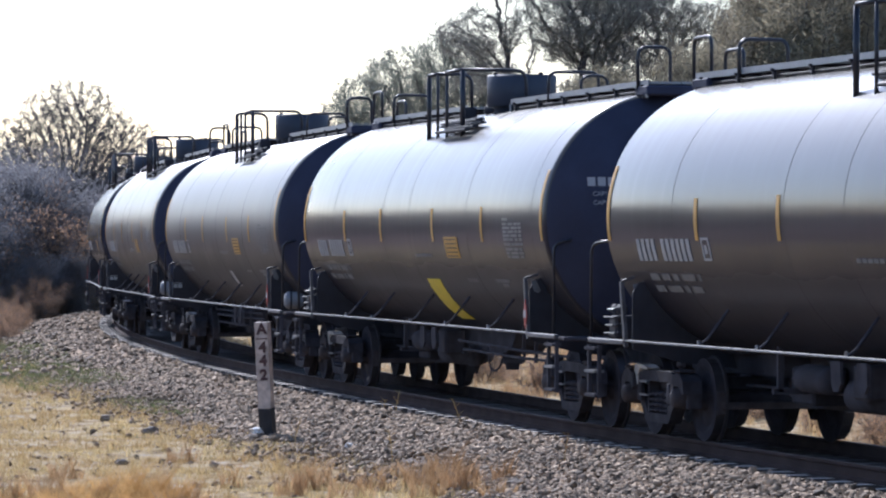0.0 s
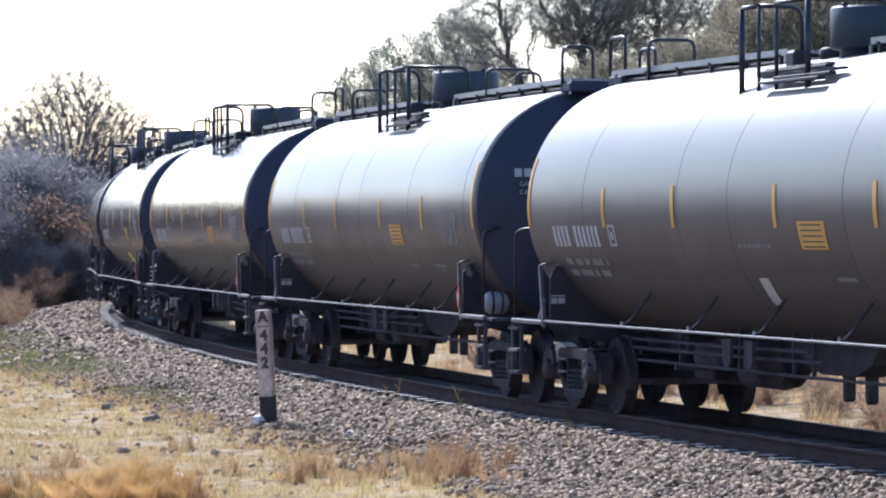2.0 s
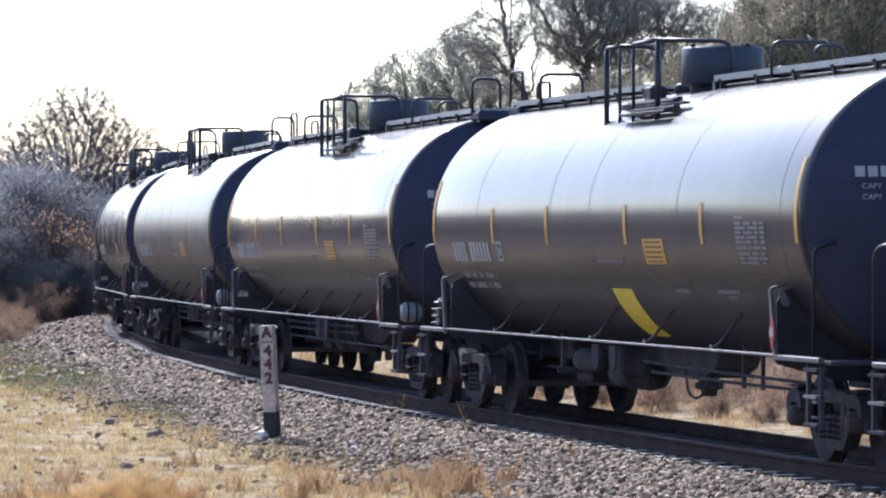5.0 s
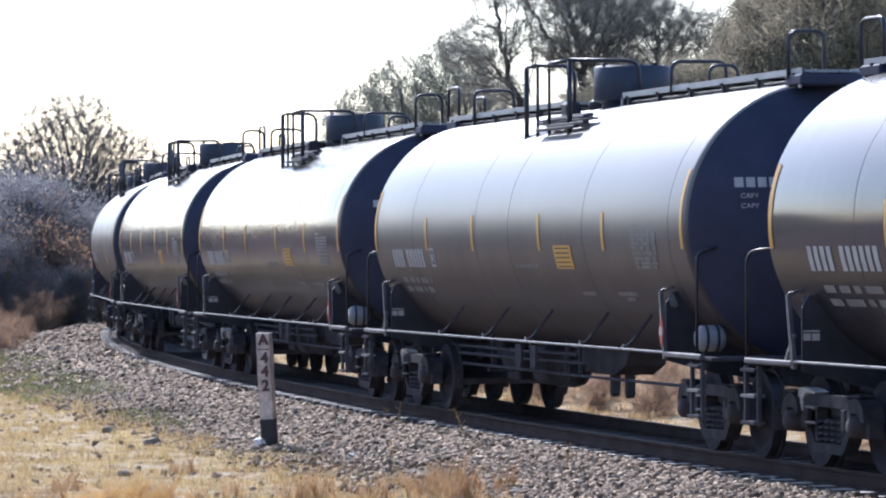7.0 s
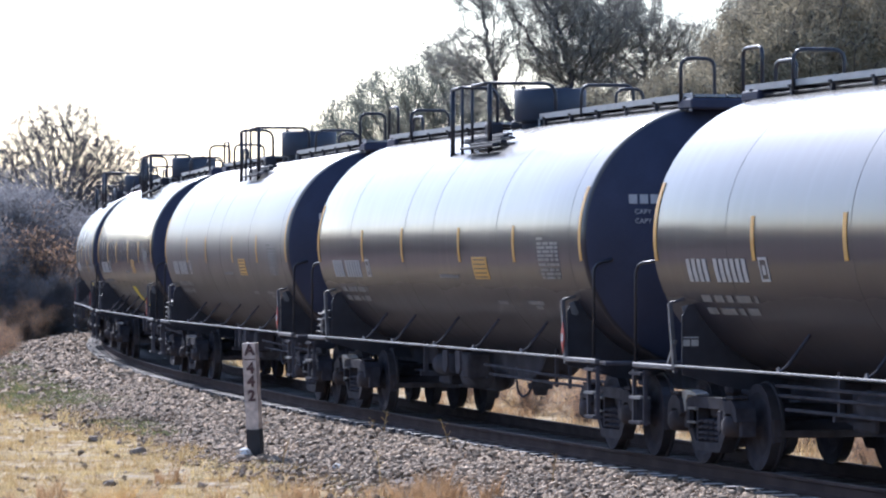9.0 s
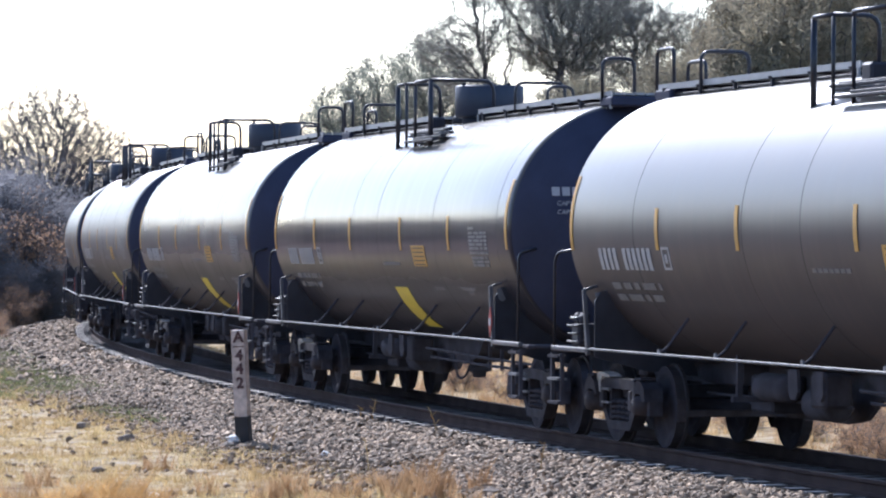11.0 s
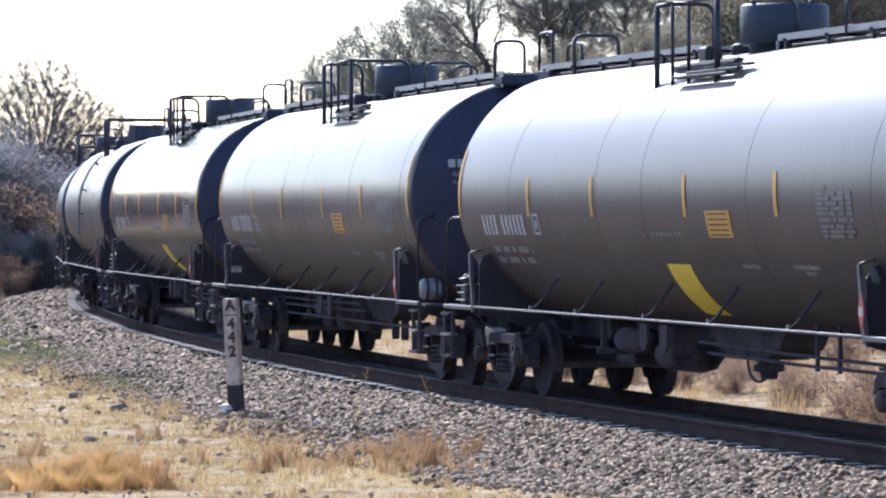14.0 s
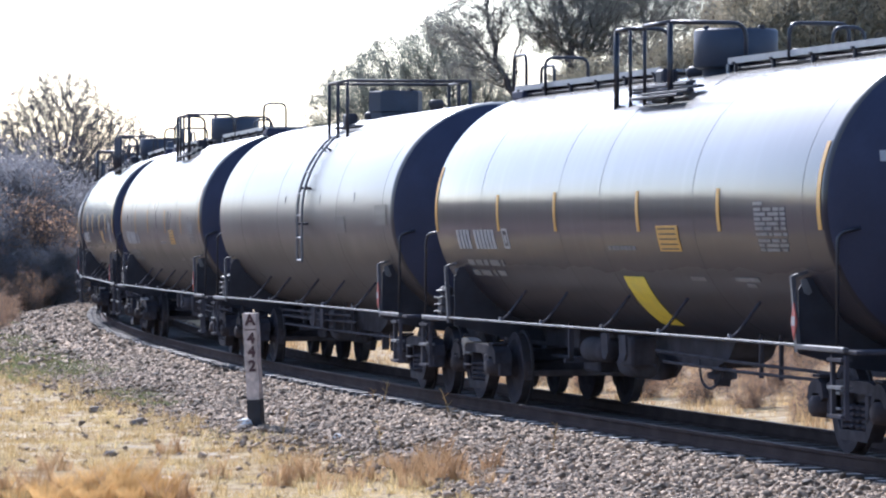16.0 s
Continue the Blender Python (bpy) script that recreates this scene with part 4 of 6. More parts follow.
        for x in (-7.8, -7.6):
            bm = bmesh.new()
            add_lathe(bm, [(0.0, 1.36), (0.05, 1.36), (0.065, 1.40), (0.065, 1.46), (0.03, 1.49), (0.0, 1.49)], 12, lambda a, c, h, x=x: Vector((x + a, -1.36 + c, h)))
            bmesh.ops.recalc_face_normals(bm, faces=bm.faces)
            part("valve_cap", bm, M_BLACK, gear)
    bm = bmesh.new()
    add_prism(bm, [(0, 0.18), (0.16, 0), (0, -0.18), (-0.16, 0)], 0.012, lambda u, v, w: Vector((6.94 + u * 0.55, -1.545 + w, 1.32 + v)))
    bmesh.ops.recalc_face_normals(bm, faces=bm.faces)
    placard = part("diamond_placard", bm, M_RED, car, "red and white diamond placard")
    bm = bmesh.new()
    add_box(bm, (6.89, -1.556, 1.275), (6.99, -1.552, 1.365))
    part("placard_centre", bm, M_WHITE, placard)
    for end in (-1, 1):
        bm = bmesh.new()
        x = end * 6.885
        add_prism(bm, [(-1.46, 1.72), (-1.40, 1.73), (-1.34, 1.60), (-1.37, 1.57), (-1.42, 1.59)], 0.015, lambda u, v, w, x=x: Vector((x + w, u, v)))
        part("bolster_plate", bm, M_SILL, car, "worn bright tab on the bolster plate")
    if not grey:
        markings(car, tank)
    return car


def markings(car, tank):
    for side in (-1, 1):
        for l, lo, hi in ((-7.6, -10, 22), (-4.47, -10, 6.8), (-1.85, -10.2, 7), (1.54, -10.4, 6.2), (4.44, -10.4, 6.2), (7.6, -10, 22.5)):
            bm = bmesh.new()
            add_decal(bm, l - 0.05, l + 0.05, lo, hi, side)
            part("reflective_stripe", bm, M_YELLOW, tank, "yellow reflective stripe")
    # number: one bar a character
    for k in range(11):
        if k != 4:
            l = -6.62 + k * 0.175
            bm = bmesh.new()
            add_decal(bm, l, l + 0.115, -18.5, -9.3)
            part("painted_character", bm, M_WHITE, tank)
    bm = bmesh.new()
    for l0, l1, d0, d1 in ((-4.36, -4.10, -9.8, -8.8), (-4.36, -4.10, -18.2, -17.2), (-4.36, -4.32, -17.2, -9.8), (-4.14, -4.10, -17.2, -9.8),
                           (-4.27, -4.19, -15.5, -11.8)):
        add_decal(bm, l0, l1, d0, d1)
    part("marking_box", bm, M_WHITE, tank)
    rnd = random.Random(9)
    bm = bmesh.new()
    for d in (-25.5, -31.0):
        l = -6.45
        while l < -4.75:
            w = rnd.uniform(0.12, 0.5)
            add_decal(bm, l, min(l + w, -4.7), d - 1.6, d + 1.4)
            l += w + 0.12
    part("data_lettering", bm, M_FADED, tank, "small white painted data")
    bm = bmesh.new()
    for k in range(7):
        l = 0.22 + k * 0.155
        add_decal(bm, l, l + 0.12, -18.3, -16.6)
    part("small_print", bm, M_FADED, tank)
    for l0, l1, d in ((2.88, 3.40, -30.5), (4.42, 5.2, -30.2), (4.7, 5.0, -32.8)):
        bm = bmesh.new()
        add_decal(bm, l0, l1, d - 0.9, d + 0.9)
        part("small_print", bm, M_FADED, tank)
    # yellow notice with dark lines
    bm = bmesh.new()
    add_decal(bm, 2.2, 2.98, -18.6, -8.0)
    notice = part("yellow_notice", bm, M_YELLOW, tank, "yellow notice with dark lines of print")
    bm = bmesh.new()
    for d in (-9.3, -11.4, -13.5, -15.6, -17.6):
        add_decal(bm, 2.28, 2.9, d - 0.28, d + 0.28, out=0.0085, thick=0.002)
    part("print", bm, M_DARK, notice)
    # white data panel
    bm = bmesh.new()
    for d, a, b in ((0.0, 5.6, 6.0), (-2.2, 5.62, 6.6), (-4.0, 5.62, 6.6), (-5.8, 5.62, 6.6), (-7.6, 5.62, 6.6), (-9.4, 5.62, 6.6), (-11.6, 5.62, 6.6),
                    (-14.0, 5.66, 6.66), (-15.8, 5.66, 6.66), (-17.6, 5.66, 6.66)):
        l = a
        while l < b - 0.1:
            w = rnd.uniform(0.12, 0.4)
            add_decal(bm, l, min(l + w, b), d - 0.6, d + 0.6)
            l += w + rnd.uniform(0.02, 0.09)
    tagged(part("data_panel", bm, M_FADED, tank, "block of small white painted data"), kind="stuff")
    # lettering on the front head
    def plate(lat0, lat1, z0, z1):
        bm = bmesh.new()
        n = 3
        cols = [[bm.verts.new(on_head(lat0 + (lat1 - lat0) * i / n, z, 1, o)) for z in (z0, z1) for o in (0.004, 0.008)] for i in range(n + 1)]
        for p, q in zip(cols, cols[1:]):
            for a, c in ((1, 3), (3, 2), (2, 0), (0, 1)):
                bm.faces.new((p[a], q[a], q[c], p[c]))
        bm.faces.new((cols[0][0], cols[0][1], cols[0][3], cols[0][2]))
        bm.faces.new((cols[-1][0], cols[-1][2], cols[-1][3], cols[-1][1]))
        part("painted_character", bm, M_WHITE, tank)
    for k in range(11):
        if k != 4:
            plate(1.05 - k * 0.112, 1.05 - k * 0.112 - 0.085, 2.85, 2.955)
    for z in (2.735, 2.63):
        for k in range(2):
            plate(0.70 - k * 0.25, 0.70 - k * 0.25 - 0.2, z, z + 0.05)
        cu = bpy.data.curves.new("capy", "FONT")
        cu.body, cu.size = "CAPY", 0.075
        tmp = bpy.data.objects.new("capy", cu)
        me = bpy.data.meshes.new_from_object(tmp)
        for v in me.vertices:
            v.co = on_head(1.0 - v.co.x * 0.95, z + v.co.y, 1, 0.008)
        me.materials.append(M_WHITE)
        word = new("capacity_word", me)
        word.parent = tank
        bpy.data.objects.remove(tmp)


def yellow_band(car, small=False):
    """The band that marks the bottom outlet, on the shell's lower half."""
    tank = [o for o in car.children if o.name.startswith("tank") and "saddle" not in o.name][0]
    bm = bmesh.new()
    if small:
        add_decal(bm, 0.45, 0.75, -44, -31, slope=-0.1)
        part("outlet_band", bm, M_WHITE, tank, "short worn white band low on the shell")
    else:
        add_decal(bm, 0.33, 1.13, -60, -30.5, slope=-0.27)
        part("outlet_band", bm, M_LEMON, tank, "broad yellow band low on the shell")


# ---- the train ----
# where along the line the car numbered 0 stands, second by second
PLACES = [(0.0, 20.46), (0.5, 12.07), (1.0, 4.22), (1.5, -4.24), (2.0, -12.21), (2.5, -20.48), (3.0, -28.23), (3.5, -36.78), (4.0, -44.54), (4.5, -53.0),
          (7.0, -93.76), (7.5, -102.24), (8.0, -110.09), (8.5, -118.62), (9.0, -126.57), (11.5, -168.27), (12.0, -176.25), (12.5, -184.88), (13.0, -192.84),
          (13.5, -201.52), (14.0, -209.42), (14.5, -218.25), (15.0, -226.37), (15.5, -235.1), (16.0, -243.25)]
S_FIRST = PLACES[0][1]


def travelled(t):
    return S_FIRST - float(np.interp(t, [p[0] for p in PLACES], [p[1] for p in PLACES]))


def car_pose(s):
    a, b = on_track(s + BOGIE), on_track(s - BOGIE)
    c = (a + b) / 2
    return pose(c.x, c.y, 0, 0, 0, math.degrees(math.atan2(b.y - a.y, b.x - a.x)))


FIRST, LAST = -2, 19
BANDS = {0: "y", 1: "w", 4: "y", 10: "y", 11: "y", 12: "y", 14: "y"}
GLOSSY = {-1, 0, 3, 4, 5, 7, 8, 10, 14, 17}     # cars whose paint still mirrors sharply
cars = []
PIPED = {1, 2, 5, 6, 7, 13}                     # cars of kind b
models = {"a": build_car("a"), "b": build_car("b"), "odd": build_car("odd")}
LABELS = {"a": "black tank car with yellow stripes and top walkway", "b": "black tank car with yellow stripes and white air drum",
          "odd": "worn black tank car with a side ladder and boxed railing"}
used = set()
for kind, model in models.items():
    tagged(model, LABELS[kind], "tank car", group="train of tank cars")
for i in range(FIRST, LAST + 1):
    kind = "odd" if i == 15 else "b" if i in PIPED else "a"
    car = copy_thing(models[kind], car_pose(S_FIRST + i * CAR_L)) if kind in used else models[kind]
    used.add(kind)
    if i in BANDS and BANDS[i] == "y":
        tagged(car, "black tank car with a broad yellow band low on its shell")
    cars.append((i, car))
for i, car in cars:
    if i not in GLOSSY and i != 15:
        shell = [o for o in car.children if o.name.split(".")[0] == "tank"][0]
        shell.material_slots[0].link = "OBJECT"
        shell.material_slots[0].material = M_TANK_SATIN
for i, car in cars:
    if i in BANDS:
        yellow_band(car, BANDS[i] == "w")


def motions():
    steps = [k * 0.5 for k in range(33)]
    for i, car in cars:
        walk(car, [(t, car_pose(S_FIRST + i * CAR_L - travelled(t))) for t in steps])
        seen = [k for k in range(481) if -12 < S_FIRST + i * CAR_L - travelled(k / 30) < 112]
        if not seen:
            seen = [0, 480]
        keys = sorted({0, 480, *seen})
        for bogie in car.children:
            if not bogie.name.startswith("bogie"):
                continue
            for w in bogie.children:
                if not w.name.startswith("wheelset"):
                    continue
                x = w.matrix_basis.translation.x
                rows = []
                for k in keys:
                    q = min(max(k, seen[0]), seen[-1])
                    turn = math.degrees((travelled(q / 30) - travelled(seen[0] / 30)) / 0.457)
                    rows.append((k / 30, pose(x, 0, 0.457, 0, turn % 360, 0)))
                walk(w, rows)


# ---- kilometre post ----
def build_post():
    post = empty("kilometre_post")
    tagged(post, "whitewashed leaning concrete kilometre post with a black base", "marker post")
    x, y = -2.385, 56.35
    s, lat = s_lat(x, y)
    post.matrix_basis = pose(x, y, ground_z(lat, x, y) - 0.05, 1.5, -2.6, -14)
    rnd = random.Random(3)
    W, D = 0.09, 0.085

    def column(z0, z1, grow, n):
        bm = bmesh.new()
        rings = []
        for k in range(n + 1):
            z = z0 + (z1 - z0) * k / n
            q = [(-1, -1), (-0.2, -1.0), (0.5, -1.0), (1, -1), (1, 0), (1, 1), (0, 1), (-1, 1), (-1, 0)]
            rings.append([bm.verts.new((u * (W + grow) + rnd.uniform(-0.004, 0.004), v * (D + grow) + rnd.uniform(-0.004, 0.004),
                                        z + (rnd.uniform(-0.008, 0.008) if k == n else 0))) for u, v in q])
        for a, c in zip(rings, rings[1:]):
            for k in range(len(a)):
                bm.faces.new((a[k], a[(k + 1) % len(a)], c[(k + 1) % len(a)], c[k]))
        bm.faces.new(rings[0][::-1])
        bm.faces.new(rings[-1])
        return bm
    part("shaft", column(0.44, 1.60, 0.0, 14), M_POST, post)
    part("base", column(-0.1, 0.445, 0.003, 5), M_POSTBASE, post, "black painted foot of the post")
    for text, z in (("A", 1.445), ("4", 1.20), ("4", 1.02), ("2", 0.83)):
        cu = bpy.data.curves.new("digit", "FONT")
        cu.body, cu.size, cu.extrude, cu.offset = text, 0.21, 0.002, 0.009
        tmp = bpy.data.objects.new("digit", cu)
        me = bpy.data.meshes.new_from_object(tmp)
        xs = [v.co.x for v in me.vertices]
        mid = (min(xs) + max(xs)) / 2
        for v in me.vertices:
            px, pz, d = v.co.x - mid, v.co.y, v.co.z
            v.co = (px * 0.95 + 0.012, -D - 0.006 - d, z + pz * 0.95)
        me.materials.append(M_DIGIT)
        ob = new("painted_digit", me)
        ob.parent = post
        bpy.data.objects.remove(tmp)
    bm = bmesh.new()
    add_box(bm, (-0.065, -D - 0.008, 1.372), (0.085, -D - 0.004, 1.387))
    part("painted_line", bm, M_DIGIT, post)


build_post()


# ---- stones ----
def rough_stone(rnd, n=1):
    """Eight or more corners of an uneven stone about 1 across."""
    pts = np.array([[a, c, d] for a in (-1, 1) for c in (-1, 1) for d in (-1, 1)], float) * 0.5
    pts *= rnd.uniform(0.4, 1.1, (8, 3))
    return pts


CUBE = np.array([[0, 1, 3], [0, 3, 2], [4, 6, 7], [4, 7, 5], [0, 4, 5], [0, 5, 1], [2, 3, 7], [2, 7, 6], [0, 2, 6], [0, 6, 4], [1, 5, 7], [1, 7, 3]])


def mesh_from(name, verts, tris, material, parent=None):
    me = bpy.data.meshes.new(name)
    verts, tris = np.asarray(verts, np.float32), np.asarray(tris, np.int32)
    me.vertices.add(len(verts))
    me.vertices.foreach_set("co", verts.ravel())
    me.loops.add(tris.size)
    me.loops.foreach_set("vertex_index", tris.ravel())
    me.polygons.add(len(tris))
    me.polygons.foreach_set("loop_start", np.arange(0, tris.size, 3, dtype=np.int32))
    me.update(calc_edges=True)
    me.validate()
    me.materials.append(material)
    ob = new(name, me)
    ob.parent = parent
    return ob


def rotations(rnd, n):
    q = rnd.normal(size=(n, 4))
    q /= np.linalg.norm(q, axis=1)[:, None]
    w, x, y, z = q.T
    return np.stack([np.stack([1 - 2 * (y * y + z * z), 2 * (x * y - z * w), 2 * (x * z + y * w)], 1),
                     np.stack([2 * (x * y + z * w), 1 - 2 * (x * x + z * z), 2 * (y * z - x * w)], 1),
                     np.stack([2 * (x * z - y * w), 2 * (y * z + x * w), 1 - 2 * (x * x + y * y)], 1)], 1)


def scatter(rnd, count, s0, s1, l0, l1):
    s = rnd.uniform(s0, s1, count)
    l = rnd.uniform(l0, l1, count)
    a = ANG0 - s / RADIUS
    return s, l, CX + (RADIUS + l) * np.cos(a), CY + (RADIUS + l) * np.sin(a)


def build_ballast(seed, sets, material, label, name="ballast"):
    rnd = np.random.default_rng(seed)
    verts, tris, base = [], [], 0
    shapes = [rough_stone(rnd) for _ in range(24)]
    for count, s0, s1, l0, l1, lo, hi in sets:
        s, l, x, y = scatter(rnd, count, s0, s1, l0, l1)
        e = np.abs(l)
        edge = 3.35 + 0.5 * np.sin(s * 0.35) + 0.3 * np.sin(s * 1.3 + 1)
        keep = (e < 2.6) | (rnd.uniform(size=count) < np.clip((edge + 0.5 - e) / 0.9, 0.05 if material is M_STONE else 1.0, 1))
        keep &= ~((e > 0.66) & (e < 0.85))
        keep &= ~((e < np.where(s < 19, 1.1, 1.24)) & (np.abs((s + 34) / 0.585 - np.round((s + 34) / 0.585)) * 0.585 < 0.15))
        s, l, x, y, e = s[keep], l[keep], x[keep], y[keep], e[keep]
        n = len(s)
        z = np.interp(e, [0, 1.0, 1.2, 1.45, 1.9, 3.3, 6.0], [-0.245, -0.245, -0.25, -0.222, -0.205, -0.43, -0.5])
        z -= np.where((s >= 19) & (l > 0.8) & (l < 1.22), 0.13, 0.0)
        z += np.where((s < 19) & (l > 1.1) & (l < 1.7), 0.028, 0.0)
        size = rnd.uniform(lo, hi, n) * np.where(rnd.uniform(size=n) < 0.05, 1.5, 1.0)
        which = rnd.integers(0, 24, n)
        pts = np.array(shapes)[which] * size[:, None, None] * rnd.uniform(0.7, 1.2, (n, 1, 3))
        pts = np.einsum("nij,nkj->nki", rotations(rnd, n), pts)
        pts[:, :, 2] *= rnd.uniform(0.55, 0.95, (n, 1))
        lift = np.where(e < 1.05, 0.0, size * rnd.uniform(0.05, 0.6, n))
        pts += np.stack([x, y, z + lift], 1)[:, None, :]
        verts.append(pts.reshape(-1, 3))
        tris.append((CUBE[None] + (base + np.arange(n) * 8)[:, None, None]).reshape(-1, 3))
        base += n * 8
    ob = mesh_from(name, np.concatenate(verts), np.concatenate(tris), material)
    tagged(ob, label, "stones", kind="stuff")


build_ballast(5, ((104000, -6, 46, 0.86, 4.3, 0.034, 0.072), (24000, 46, 112, 0.86, 4.2, 0.065, 0.115),
                  (5200, -4, 80, -1.45, -0.86, 0.04, 0.08)), M_STONE, "crushed grey stone ballast banked beside the rails")
# stones between the rails, coloured darker for the shade there
build_ballast(6, ((20000, -5, 60, -0.68, 0.68, 0.05, 0.09),), M_SHADESTONE, "brown ballast stones between the rails, darkened for the train's shade")
M_CLOD = mat("dry_earth_clod", (0.42, 0.31, 0.21), 0.95, vary=0.35, scale=8, fine=60, bump=0.3, size=0.008, by_island=0.4)
build_ballast(7, ((1900, -6, 46, 3.2, 4.7, 0.03, 0.085), (900, -6, 46, 4.3, 9.0, 0.02, 0.07), (700, 46, 90, 3.2, 5.5, 0.05, 0.18)), M_CLOD,
              "brown earth clods along the ballast's foot", "earth_clods")


def build_rock(x, y, size, material, label, seed, lift=0.12):
    rnd = np.random.default_rng(seed)
    bm = bmesh.new()
    bmesh.ops.create_icosphere(bm, subdivisions=2, radius=0.5)
    for v in bm.verts:
        k = 1 + 0.7 * noise.noise((v.co.x * 3.1 + seed * 3, v.co.y * 3.1, v.co.z * 3.1))
        v.co = Vector((v.co.x * k * size, v.co.y * k * size * 0.8, v.co.z * k * size * 0.5))
    me = bpy.data.meshes.new("rock")
    bm.to_mesh(me)
    bm.free()
    me.materials.append(material)
    ob = new("rock", me)
    s, lat = s_lat(x, y)
    ob.matrix_basis = pose(x, y, ground_z(lat, x, y) + size * lift, 0, 0, seed * 47)
    tagged(ob, label, "rock", group="loose rocks beside the track")


M_PALE = mat("pale_rock", (0.8, 0.77, 0.72), 0.8, vary=0.15, scale=9, fine=60, bump=0.3, size=0.01)
M_ROCK = mat("brown_rock", (0.30, 0.235, 0.175), 0.85, vary=0.4, scale=9, fine=60, bump=0.4, size=0.01)
build_rock(-2.53, 56.1, 0.2, M_PALE, "pale whitewashed stone lying against the post", 1, 0.5)
build_rock(-2.55, 55.6, 0.24, M_ROCK, "brown stone half buried in dry soil", 2)
for k, (x, y, size) in enumerate(((-5.2, 47.0, 0.22), (-3.9, 50.5, 0.2), (-5.0, 62.0, 0.25), (-1.2, 53.0, 0.16), (0.15, 47.2, 0.2), (-4.1, 58.2, 0.28),
                                  (-2.9, 45.6, 0.16), (0.75, 44.6, 0.24), (-7.4, 88.0, 0.35))):
    build_rock(x, y, size, M_ROCK if k % 3 else M_PALE, "brown stone lying in dry grass" if k % 3 else "pale stone lying in dry grass", k + 5)


# ---- grass and weeds ----
def blades(name, label, material, seed, spots, category="grass"):
    """Bent blades in tufts: spots are arrays of x, y, z, height, lean, width for each blade."""
    rnd = np.random.default_rng(seed)
    x, y, z, h, spread, w = spots
    n = len(x)
    a = rnd.uniform(0, 2 * math.pi, n)
    b = rnd.uniform(0, 2 * math.pi, n)
    lean = h * spread * rnd.uniform(0.2, 1.0, n)
    verts = np.zeros((n, 5, 3), np.float32)
    wx, wy = np.cos(b) * w, np.sin(b) * w
    for k, (up, out, width) in enumerate(((0.0, 0.0, -1.0), (0.0, 0.0, 1.0), (0.55, 0.35, -0.7), (0.55, 0.35, 0.7), (1.0, 1.0, 0.0))):
        verts[:, k, 0] = x + np.cos(a) * lean * out + wx * width
        verts[:, k, 1] = y + np.sin(a) * lean * out + wy * width
        verts[:, k, 2] = z + h * up
    tri = np.array([[0, 1, 3], [0, 3, 2], [2, 3, 4]])
    tris = (tri[None] + (np.arange(n) * 5)[:, None, None]).reshape(-1, 3)
    ob = mesh_from(name, verts.reshape(-1, 3), tris, material)
    return tagged(ob, label, category, kind="stuff")


def ground_heights(s, l, x, y):
    return np.array([ground_z(c, a, d) for a, d, c in zip(x, y, l)])


def tufts(rnd, count, s0, s1, l0, l1, per, hlo, hhi, radius, spread, w, cut=None):
    s, l, x, y = scatter(rnd, count, s0, s1, l0, l1)
    keep = (-x / y < 0.119) | (l < 0)
    s, l, x, y = s[keep], l[keep], x[keep], y[keep]
    if cut is not None:
        keep = cut(s, l)
        s, l, x, y = s[keep], l[keep], x[keep], y[keep]
    z = ground_heights(s, l, x, y)
    hh = rnd.uniform(hlo, hhi, len(s))
    k = np.repeat(np.arange(len(s)), per)
    n = len(k)
    r, a = radius * np.sqrt(rnd.uniform(0, 1, n)) * hh[k] / hhi, rnd.uniform(0, 2 * math.pi, n)
    return (x[k] + r * np.cos(a), y[k] + r * np.sin(a), z[k] - 0.02, hh[k] * rnd.uniform(0.5, 1.0, n), np.full(n, spread),
            np.full(n, w) * rnd.uniform(0.6, 1.2, n))


